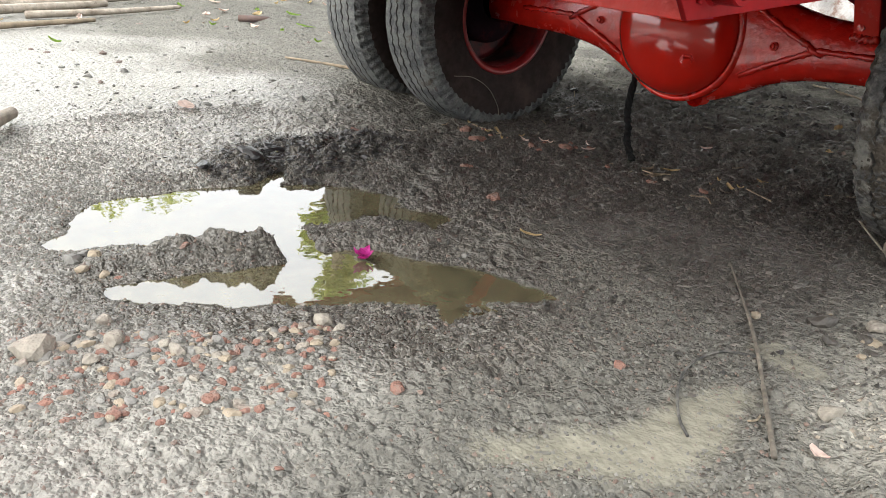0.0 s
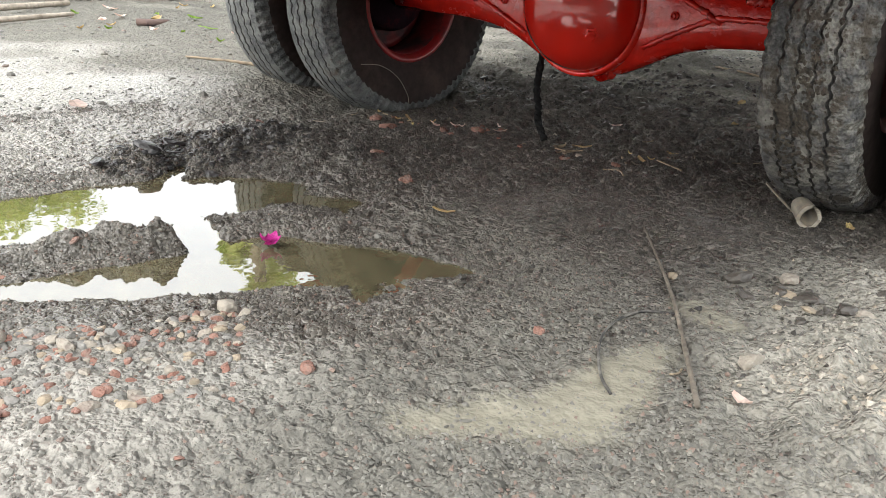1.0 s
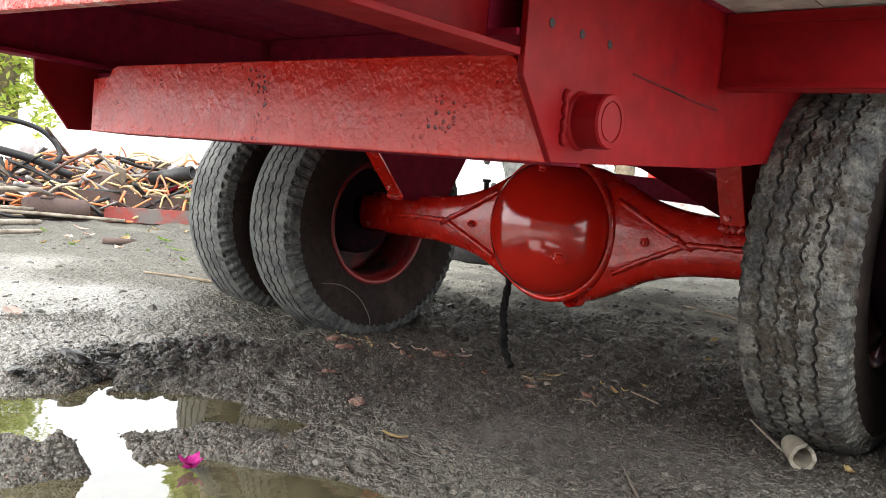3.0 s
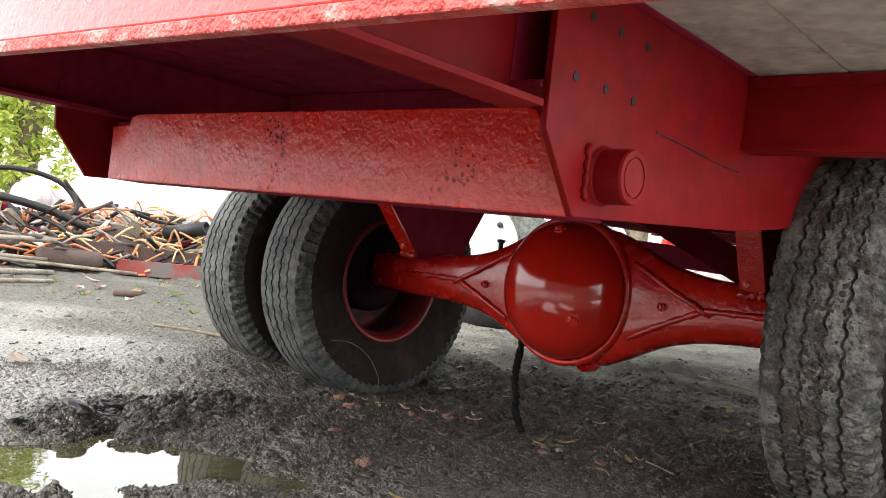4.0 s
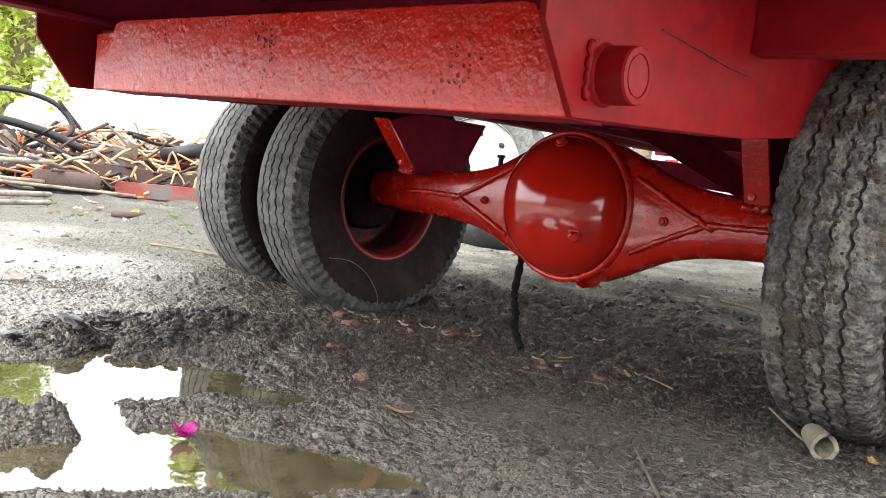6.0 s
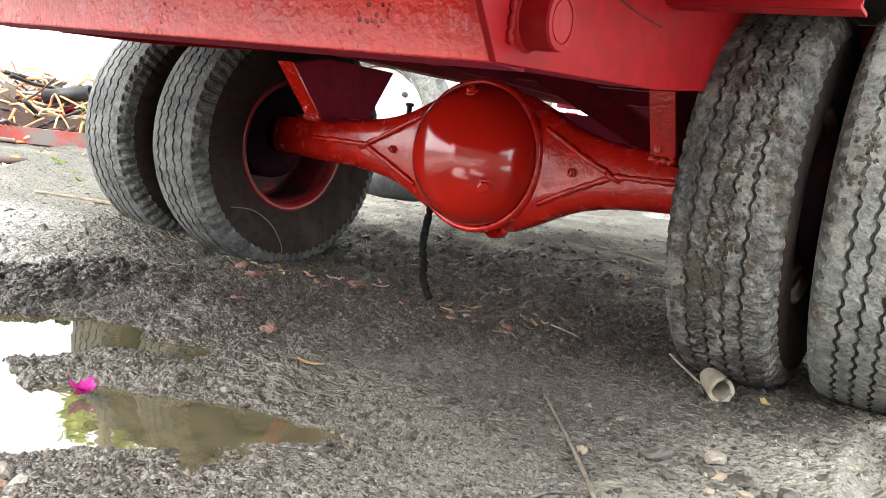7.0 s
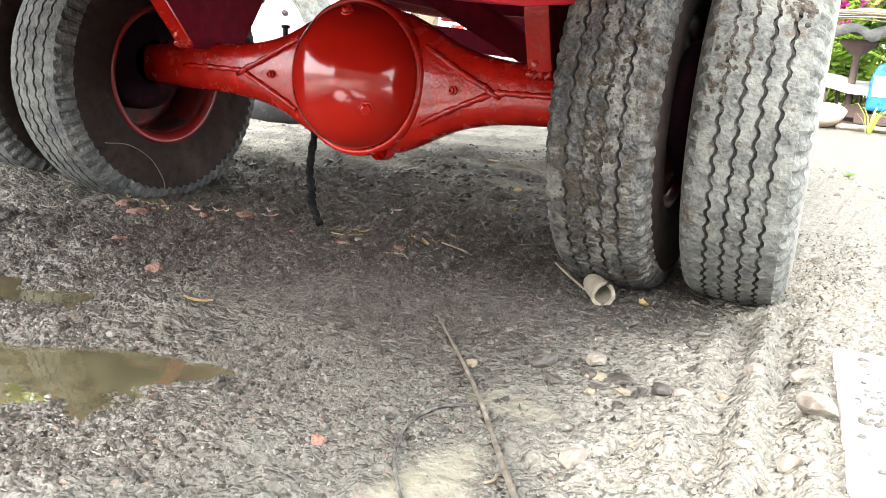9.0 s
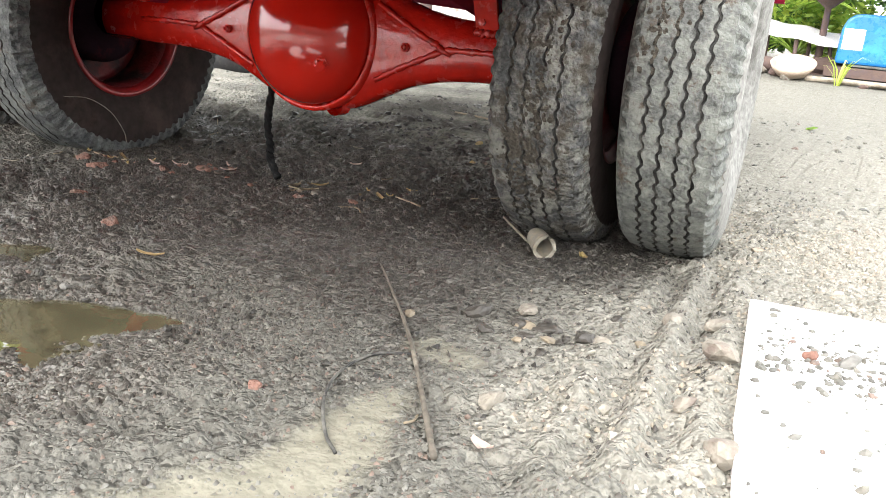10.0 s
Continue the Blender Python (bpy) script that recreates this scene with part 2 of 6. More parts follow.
M_LEAF = leaf_mat("fresh_leaves", (0.12, 0.25, 0.03), (0.34, 0.42, 0.07))
M_CREEPER = leaf_mat("yellow_green_leaves", (0.30, 0.42, 0.06), (0.60, 0.62, 0.16))
M_LEAF_DARK = leaf_mat("deep_green_leaves", (0.03, 0.085, 0.02), (0.10, 0.19, 0.04))


def gravel_mat(name, tones, rough=0.7):
    """Many joined pieces whose tone changes from piece to piece."""
    m = bpy.data.materials.new(name)
    m.use_nodes = True
    N, L = m.node_tree.nodes, m.node_tree.links
    b = N["Principled BSDF"]
    b.inputs["Roughness"].default_value = rough
    b.inputs["Specular IOR Level"].default_value = 0.3
    geo = N.new("ShaderNodeNewGeometry")
    r = N.new("ShaderNodeValToRGB")
    r.color_ramp.interpolation = "CONSTANT"
    L.new(geo.outputs["Random Per Island"], r.inputs["Fac"])
    while len(r.color_ramp.elements) < len(tones):
        r.color_ramp.elements.new(1.0)
    for k, c in enumerate(tones):
        r.color_ramp.elements[k].position = k / len(tones)
        r.color_ramp.elements[k].color = (*c, 1)
    n = N.new("ShaderNodeTexNoise")
    n.inputs["Scale"].default_value = 90
    tc = N.new("ShaderNodeTexCoord")
    L.new(tc.outputs["Object"], n.inputs["Vector"])
    mr = N.new("ShaderNodeMapRange")
    mr.inputs["From Min"].default_value, mr.inputs["From Max"].default_value = 0.3, 0.7
    mr.inputs["To Min"].default_value, mr.inputs["To Max"].default_value = 0.65, 1.25
    L.new(n.outputs["Fac"], mr.inputs["Value"])
    mul = N.new("ShaderNodeVectorMath")
    mul.operation = "SCALE"
    L.new(r.outputs["Color"], mul.inputs[0])
    L.new(mr.outputs["Result"], mul.inputs["Scale"])
    L.new(mul.outputs[0], b.inputs["Base Color"])
    bn = N.new("ShaderNodeBump")
    bn.inputs["Strength"].default_value, bn.inputs["Distance"].default_value = 0.5, 0.003
    L.new(n.outputs["Fac"], bn.inputs["Height"])
    L.new(bn.outputs["Normal"], b.inputs["Normal"])
    return m


M_GRAVEL = gravel_mat("mixed_grey_gravel", [(0.110, 0.107, 0.093), (0.122, 0.117, 0.102), (0.092, 0.089, 0.078), (0.115, 0.110, 0.097), (0.133, 0.124, 0.104),
                                            (0.100, 0.097, 0.085), (0.120, 0.115, 0.100), (0.145, 0.140, 0.123), (0.106, 0.102, 0.090), (0.130, 0.095, 0.077)], 0.55)
M_MUDCLOD = gravel_mat("dark_mud_crumbs", [(0.048, 0.043, 0.037), (0.074, 0.067, 0.058), (0.034, 0.031, 0.027), (0.108, 0.098, 0.085), (0.057, 0.051, 0.044)], 0.38)
M_BLACKMUD = gravel_mat("black_churned_mud", [(0.026, 0.025, 0.024), (0.038, 0.036, 0.033), (0.020, 0.019, 0.019)], 0.28)
M_WETCRUMB = gravel_mat("wet_grit_and_crumbs", [(0.030, 0.028, 0.025), (0.055, 0.050, 0.044), (0.024, 0.022, 0.020), (0.070, 0.064, 0.056), (0.036, 0.033, 0.029), (0.092, 0.085, 0.075), (0.045, 0.041, 0.036), (0.028, 0.026, 0.023)], 0.4)
M_DRYCLOD = gravel_mat("pale_dry_crumbs", [(0.270, 0.250, 0.208), (0.225, 0.208, 0.176), (0.305, 0.285, 0.238), (0.200, 0.178, 0.146), (0.280, 0.240, 0.185)])


def ground_material():
    m = bpy.data.materials.new("muddy_gravel_yard")
    m.use_nodes = True
    N, L = m.node_tree.nodes, m.node_tree.links
    b = N["Principled BSDF"]
    tc = N.new("ShaderNodeTexCoord")

    def noise_node(scale, detail=6.0, rough_=0.65):
        n = N.new("ShaderNodeTexNoise")
        n.inputs["Scale"].default_value, n.inputs["Detail"].default_value, n.inputs["Roughness"].default_value = scale, detail, rough_
        L.new(tc.outputs["Object"], n.inputs["Vector"])
        return n.outputs["Fac"]

    def ramp(src, lo, hi, a=0.0, c=1.0):
        r = N.new("ShaderNodeMapRange")
        r.inputs["From Min"].default_value, r.inputs["From Max"].default_value = lo, hi
        r.inputs["To Min"].default_value, r.inputs["To Max"].default_value = a, c
        L.new(src, r.inputs["Value"])
        return r.outputs["Result"]

    def mix(f, a, c):
        x = N.new("ShaderNodeMix")
        x.data_type = "RGBA"
        L.new(f, x.inputs["Factor"])
        for k, v in (("A", a), ("B", c)):
            if isinstance(v, tuple):
                x.inputs[k].default_value = (*v, 1)
            else:
                L.new(v, x.inputs[k])
        return x.outputs["Result"]

    def attr(name):
        a = N.new("ShaderNodeAttribute")
        a.attribute_name = name
        return a.outputs["Fac"]

    fine, mid, big = noise_node(105, 1.5), noise_node(28, 3.5), noise_node(3.5)
    dry = mix(ramp(mid, 0.30, 0.70), (0.072, 0.069, 0.060), (0.104, 0.100, 0.087))
    dry = mix(ramp(big, 0.4, 0.65), dry, mix(ramp(mid, 0.3, 0.7), (0.096, 0.092, 0.079), (0.126, 0.121, 0.106)))
    wet = mix(ramp(mid, 0.3, 0.7), (0.050, 0.045, 0.038), (0.092, 0.083, 0.070))
    sand = mix(ramp(mid, 0.3, 0.7), (0.190, 0.181, 0.153), (0.255, 0.244, 0.211))
    silt = mix(ramp(mid, 0.3, 0.7), (0.150, 0.141, 0.108), (0.21, 0.198, 0.155))
    # pale tone that puts the sky's glare on wet ground into the colour
    glare_tone = mix(ramp(mid, 0.3, 0.7), (0.215, 0.205, 0.178), (0.300, 0.287, 0.253))
    col = mix(attr("sand"), dry, sand)
    col = mix(attr("glare_film"), col, glare_tone)
    col = mix(attr("wet"), col, wet)
    col = mix(attr("silt"), col, silt)
    lustre = N.new("ShaderNodeMath")
    lustre.operation = "MAXIMUM"
    L.new(ramp(attr("glare_film"), 0, 1, 0.15, 0.7), lustre.inputs[0])
    L.new(ramp(attr("wet"), 0, 1, 0.15, 0.5), lustre.inputs[1])
    L.new(lustre.outputs[0], b.inputs["Specular IOR Level"])
    # pebbles pressed into the surface: each cell has its own tone
    warp = N.new("ShaderNodeVectorMath")
    warp.operation = "MULTIPLY_ADD"
    wnz = N.new("ShaderNodeTexNoise")
    wnz.inputs["Scale"].default_value = 40
    L.new(tc.outputs["Object"], wnz.inputs["Vector"])
    L.new(wnz.outputs["Color"], warp.inputs[0])
    warp.inputs[1].default_value = (0.007, 0.007, 0.007)
    L.new(tc.outputs["Object"], warp.inputs[2])

    def cells(scale):
        v = N.new("ShaderNodeTexVoronoi")
        v.inputs["Scale"].default_value = scale
        L.new(warp.outputs[0], v.inputs["Vector"])
        return v
    cell_a, cell_b = cells(48), cells(120)
    sep = N.new("ShaderNodeSeparateColor")
    L.new(cell_a.outputs["Color"], sep.inputs[0])
    sep2 = N.new("ShaderNodeSeparateColor")
    L.new(cell_b.outputs["Color"], sep2.inputs[0])
    tone = N.new("ShaderNodeMath")
    tone.operation = "MULTIPLY"
    L.new(ramp(sep.outputs[0], 0, 1, 0.92, 1.08), tone.inputs[0])
    L.new(ramp(sep2.outputs[0], 0.93, 0.95, 0.98, 1.25), tone.inputs[1])
    tone2 = N.new("ShaderNodeMath")
    tone2.operation = "MULTIPLY"
    L.new(tone.outputs[0], tone2.inputs[0])
    L.new(ramp(fine, 0.32, 0.68, 0.88, 1.12), tone2.inputs[1])
    soft_tone = N.new("ShaderNodeMix")
    L.new(attr("silt"), soft_tone.inputs["Factor"])
    L.new(tone2.outputs[0], soft_tone.inputs["A"])
    soft_tone.inputs["B"].default_value = 1.0
    sc = N.new("ShaderNodeVectorMath")
    sc.operation = "SCALE"
    L.new(col, sc.inputs[0])
    L.new(soft_tone.outputs["Result"], sc.inputs["Scale"])
    L.new(sc.outputs[0], b.inputs["Base Color"])
    damp = N.new("ShaderNodeMath")
    damp.operation = "MULTIPLY"
    L.new(attr("wet"), damp.inputs[0])
    L.new(ramp(mid, 0.35, 0.7, 1.0, 0.55), damp.inputs[1])
    gloss = N.new("ShaderNodeMath")
    gloss.operation = "MULTIPLY_ADD"
    gloss.inputs[1].default_value = -0.55
    L.new(attr("glare_film"), gloss.inputs[0])
    L.new(ramp(damp.outputs[0], 0, 1, 0.9, 0.33), gloss.inputs[2])
    L.new(gloss.outputs[0], b.inputs["Roughness"])
    rough_part = N.new("ShaderNodeMath")
    rough_part.operation = "MULTIPLY_ADD"
    rough_part.inputs[1].default_value, rough_part.inputs[2].default_value = -0.85, 1.0
    L.new(attr("silt"), rough_part.inputs[0])
    bn = N.new("ShaderNodeBump")
    bn.inputs["Distance"].default_value = 0.009
    L.new(rough_part.outputs[0], bn.inputs["Strength"])
    ad = N.new("ShaderNodeMath")
    L.new(ramp(noise_node(50, 2.5, 0.6), 0.3, 0.7, 0, 0.9), ad.inputs[0])
    ad2 = N.new("ShaderNodeMath")
    L.new(ramp(cell_a.outputs["Distance"], 0.0, 0.55, 0.9, 0), ad2.inputs[0])
    L.new(ramp(cell_b.outputs["Distance"], 0.0, 0.55, 0.4, 0), ad2.inputs[1])
    L.new(ad2.outputs[0], ad.inputs[1])
    L.new(ad.outputs[0], bn.inputs["Height"])
    L.new(bn.outputs["Normal"], b.inputs["Normal"])
    return m


M_GROUND = ground_material()


def water_material():
    m = bpy.data.materials.new("murky_puddle_water")
    m.use_nodes = True
    N, L = m.node_tree.nodes, m.node_tree.links
    b = N["Principled BSDF"]
    b.inputs["Roughness"].default_value = 0.02
    b.inputs["IOR"].default_value = 2.0
    n = N.new("ShaderNodeTexNoise")
    n.inputs["Scale"].default_value, n.inputs["Detail"].default_value = 16, 2
    tc = N.new("ShaderNodeTexCoord")
    L.new(tc.outputs["Object"], n.inputs["Vector"])
    bn = N.new("ShaderNodeBump")
    bn.inputs["Strength"].default_value, bn.inputs["Distance"].default_value = 0.12, 0.004
    L.new(n.outputs["Fac"], bn.inputs["Height"])
    L.new(bn.outputs["Normal"], b.inputs["Normal"])
    bed = N.new("ShaderNodeTexNoise")                # silt and dark specks in the shallow water
    bed.inputs["Scale"].default_value, bed.inputs["Detail"].default_value, bed.inputs["Roughness"].default_value = 20, 8, 0.75
    L.new(tc.outputs["Object"], bed.inputs["Vector"])
    tone = N.new("ShaderNodeValToRGB")
    for k, (at, c) in enumerate(((0.34, (0.036, 0.031, 0.018)), (0.66, (0.112, 0.100, 0.058)))):
        tone.color_ramp.elements[k].position, tone.color_ramp.elements[k].color = at, (*c, 1)
    L.new(bed.outputs["Fac"], tone.inputs["Fac"])
    L.new(tone.outputs["Color"], b.inputs["Base Color"])
    return m


M_WATER = water_material()


# ---- mesh helpers ----
def finish(bm, name, material, smooth=False):
    me = bpy.data.meshes.new(name)
    bm.normal_update()
    bm.to_mesh(me)
    bm.free()
    me.materials.append(material)
    if smooth:
        me.shade_smooth()
    return me


def part(name, bm, material, parent, label="", smooth=False, bevel=0.0):
    ob = new(name, finish(bm, name, material, smooth))
    ob.parent = parent
    if label:
        ob["label"] = label
    if bevel:
        mod = ob.modifiers.new("edge", "BEVEL")
        mod.width, mod.segments, mod.limit_method = bevel, 2, "ANGLE"
    return ob


def thing(name, bm, material, label, category, group="", kind="", smooth=False, m=None):
    ob = new(name, finish(bm, name, material, smooth))
    if m is not None:
        ob.matrix_world = m
    return tagged(ob, label, category, group, kind)


def holder(name, m, label, category, group="", kind=""):
    ob = new(name)
    ob.matrix_world = m
    return tagged(ob, label, category, group, kind)


def box(bm, x0, x1, y0, y1, z0, z1):
    v = [bm.verts.new(p) for p in ((x0, y0, z0), (x1, y0, z0), (x1, y1, z0), (x0, y1, z0), (x0, y0, z1), (x1, y0, z1), (x1, y1, z1), (x0, y1, z1))]
    for f in ((3, 2, 1, 0), (4, 5, 6, 7), (0, 1, 5, 4), (1, 2, 6, 5), (2, 3, 7, 6), (3, 0, 4, 7)):
        bm.faces.new([v[i] for i in f])
    return v


def prism(bm, poly, a, b, axis="x"):
    """A flat outline, drawn in the two other axes, given thickness from a to b along axis."""
    put = {"x": lambda p, t: (t, p[0], p[1]), "y": lambda p, t: (p[0], t, p[1]), "z": lambda p, t: (p[0], p[1], t)}[axis]
    lo, hi = [bm.verts.new(put(p, a)) for p in poly], [bm.verts.new(put(p, b)) for p in poly]
    n = len(poly)
    bm.faces.new(lo[::-1])
    bm.faces.new(hi)
    for i in range(n):
        bm.faces.new((lo[i], lo[(i + 1) % n], hi[(i + 1) % n], hi[i]))
    bmesh.ops.recalc_face_normals(bm, faces=bm.faces)


def revolve(bm, profile, n=48, axis="x", closed=False):
    """profile: (distance along the axis, radius)."""
    rings = []
    for k in range(n):
        a = 2 * math.pi * k / n
        c, s = math.cos(a), math.sin(a)
        rings.append([bm.verts.new((t, r * c, r * s) if axis == "x" else (r * c, t, r * s) if axis == "y" else (r * c, r * s, t)) for t, r in profile])
    m = len(profile)
    for k in range(n):
        p, q = rings[k], rings[(k + 1) % n]
        for i in range(m if closed else m - 1):
            bm.faces.new((p[i], p[(i + 1) % m], q[(i + 1) % m], q[i]))
    bmesh.ops.remove_doubles(bm, verts=bm.verts, dist=1e-6)
    bmesh.ops.recalc_face_normals(bm, faces=bm.faces)


def sweep(bm, pts, radius, n=8, squash=1.0):
    """A round bar along points; radius may be one number or one for each point."""
    pts = [Vector(p) for p in pts]
    rad = radius if isinstance(radius, (list, tuple)) else [radius] * len(pts)
    rings, side = [], None
    for i, p in enumerate(pts):
        d = (pts[min(i + 1, len(pts) - 1)] - pts[max(i - 1, 0)]).normalized()
        if side is None:
            side = d.cross(Vector((0, 0, 1)))
            side = side.normalized() if side.length > 0.05 else Vector((1, 0, 0))
        side = (side - d * side.dot(d)).normalized()
        up = side.cross(d)
        rings.append([bm.verts.new(p + rad[i] * (side * math.cos(2 * math.pi * k / n) + up * (squash * math.sin(2 * math.pi * k / n)))) for k in range(n)])
    for a, b in zip(rings, rings[1:]):
        for k in range(n):
            bm.faces.new((a[k], a[(k + 1) % n], b[(k + 1) % n], b[k]))
    bm.faces.new(rings[0][::-1])
    bm.faces.new(rings[-1])
    bmesh.ops.recalc_face_normals(bm, faces=bm.faces)


def smooth_line(pts, steps=6):
    """Points on a soft curve through the given ones."""
    P = [Vector(p) for p in pts]
    P = [2 * P[0] - P[1]] + P + [2 * P[-1] - P[-2]]
    out = []
    for i in range(1, len(P) - 2):
        for k in range(steps):
            t = k / steps
            a, b, c, d = P[i - 1], P[i], P[i + 1], P[i + 2]
            out.append(0.5 * (2 * b + (c - a) * t + (2 * a - 5 * b + 4 * c - d) * t * t + (3 * b - a - 3 * c + d) * t * t * t))
    return out + [P[-2]]


def value_noise(x, y, seed):
    """Smooth noise from -1 to 1 on arrays."""
    xi, yi = np.floor(x).astype(np.int64), np.floor(y).astype(np.int64)
    fx, fy = x - xi, y - yi
    fx, fy = fx * fx * (3 - 2 * fx), fy * fy * (3 - 2 * fy)

    def h(a, b):
        v = np.sin(a * 127.1 + b * 311.7 + seed * 74.7) * 43758.5453
        return (v - np.floor(v)) * 2 - 1
    top = h(xi, yi) * (1 - fx) + h(xi + 1, yi) * fx
    low = h(xi, yi + 1) * (1 - fx) + h(xi + 1, yi + 1) * fx
    return top * (1 - fy) + low * fy


def fbm(x, y, scale, octaves, seed):
    v, a = 0, 1
    for k in range(octaves):
        v = v + a * value_noise(x / scale * 2 ** k + 13 * k, y / scale * 2 ** k - 7 * k, seed + k)
        a *= 0.5
    return v


def rise(a, b, t):
    t = np.clip((t - a) / (b - a), 0, 1)
    return t * t * (3 - 2 * t)


def capsule(x, y, ax, ay, bx, by, ra, rb):
    """Signed distance to a rounded bar on the ground that tapers from ra to rb."""
    dx, dy = bx - ax, by - ay
    t = np.clip(((x - ax) * dx + (y - ay) * dy) / (dx * dx + dy * dy), 0, 1)
    return np.hypot(x - ax - t * dx, y - ay - t * dy) - (ra + (rb - ra) * t)


# ---- ground: one sheet, fine under the trailer, coarse to the horizon ----
WATER_Z = -0.014


SHORE = ((-1.56, 0.64, -1.63, 0.83, 0.05, 0.165), (-1.63, 0.83, -1.585, 1.08, 0.165, 0.165), (-1.585, 1.08, -1.53, 1.24, 0.165, 0.14),
         (-1.70, 1.15, -1.79, 1.24, 0.05, 0.018), (-1.53, 1.24, -1.48, 1.33, 0.13, 0.07), (-1.45, 1.28, -1.29, 1.415, 0.055, 0.022),
         (-1.50, 1.05, -1.20, 1.00, 0.05, 0.05), (-1.27, 0.635, -1.17, 0.85, 0.035, 0.085), (-1.17, 0.85, -1.10, 1.06, 0.085, 0.138),
         (-1.10, 1.06, -0.97, 1.20, 0.138, 0.092), (-0.97, 1.20, -0.83, 1.31, 0.092, 0.022), (-0.91, 1.13, -0.85, 1.082, 0.03, 0.008))


def puddle(x, y):
    """Signed distance to the puddle's shore."""
    d = capsule(x, y, *SHORE[0])
    for reach in SHORE[1:]:
        d = np.minimum(d, capsule(x, y, *reach))
    return d + 0.011 * fbm(x, y, 0.06, 4, 5)


def zones(x, y):
    """How wet, how sandy and how silty the ground is, and how much sky glare is painted on, from 0 to 1."""
    n = fbm(x, y, 0.45, 4, 21) * 0.25
    wet = 1 - rise(0.02, 0.34, puddle(x, y) + 0.35 * n)
    wet = np.maximum(wet, 0.97 * (1 - rise(0.55, 1.1, np.hypot((x + 0.98) / 1.15, (y - 2.10) / 1.05) + n)))
    wet = np.maximum(wet, 0.8 * (1 - rise(0.7, 1.0, np.hypot((x + 1.35) / 1.0, (y - 3.0) / 1.3) + n)) * np.clip(0.35 + 1.6 * fbm(x, 2.2 * y, 0.30, 4, 83), 0, 1))
    wet = wet * (0.35 + 0.65 * rise(-1.62, -1.35, x + 0.35 * (y - 0.6)))
    wet = np.maximum(wet, 0.95 * (1 - rise(0.6, 1.1, np.hypot((x + 1.86) / 0.24, (y - 1.36) / 0.36) + n)))
    sand = rise(-0.40, -0.05, x + 0.18 * (y - 1.5) + n * 0.6) * rise(0.6, 1.2, y + n)
    sand = np.maximum(sand, 0.3 * rise(2.3, 3.0, -x + n) * rise(-2, 0.5, 2.2 - y))
    sand = np.maximum(sand, 0.75 * rise(2.9, 3.5, y + n) * (1 - rise(7, 9, y)) * np.clip(0.5 + 1.1 * fbm(x, 1.6 * y, 0.30, 4, 91), 0, 1))
    sand = sand * (1 - 0.45 * rise(4.0, 7.0, y))
    silt = 1 - rise(0.0, 0.05, capsule(x, y, -0.385, 1.28, -0.375, 1.02, 0.030, 0.045) + n * 0.22)
    silt = np.maximum(silt, 1 - rise(0.0, 0.08, capsule(x, y, -0.50, 0.86, -0.38, 1.02, 0.02, 0.04) + n * 0.45))
    silt = np.maximum(silt, 0.75 * (1 - rise(0.0, 0.03, capsule(x, y, -0.435, 1.475, -0.365, 1.445, 0.045, 0.040) + n * 0.12)))
    # painted glare left of the puddle, and a weaker patch in the left foreground
    glare_film = rise(1.02, 1.45, -x - 0.55 * (y - 0.6) + 0.5 * n) * (1 - rise(1.3, 2.0, y + n)) * (1 - 0.45 * wet) * (1 - 0.6 * rise(3.0, 5.0, -x))
    glare_film = np.maximum(glare_film, 0.55 * (1 - rise(0.35, 0.75, np.hypot(x + 0.95, y - 0.40) + n)))
    return np.clip(wet * (1 - 0.8 * sand), 0, 1), np.clip(sand, 0, 1), np.clip(0.85 * silt, 0, 1), np.clip(glare_film, 0, 1)


def trodden(x, y):
    """Mud trodden smooth in the middle, under the rear of the trailer."""
    return (1 - rise(0.55, 1.05, np.hypot((x + 0.70) / 0.45, (y - 1.66) / 0.50) + 0.10 * fbm(x, y, 0.2, 3, 7))) * (1 - zones(x, y)[1])


RUTS = ((-0.10, 1.20, -0.187, 2.168), (-0.03, 1.25, -0.127, 2.225))


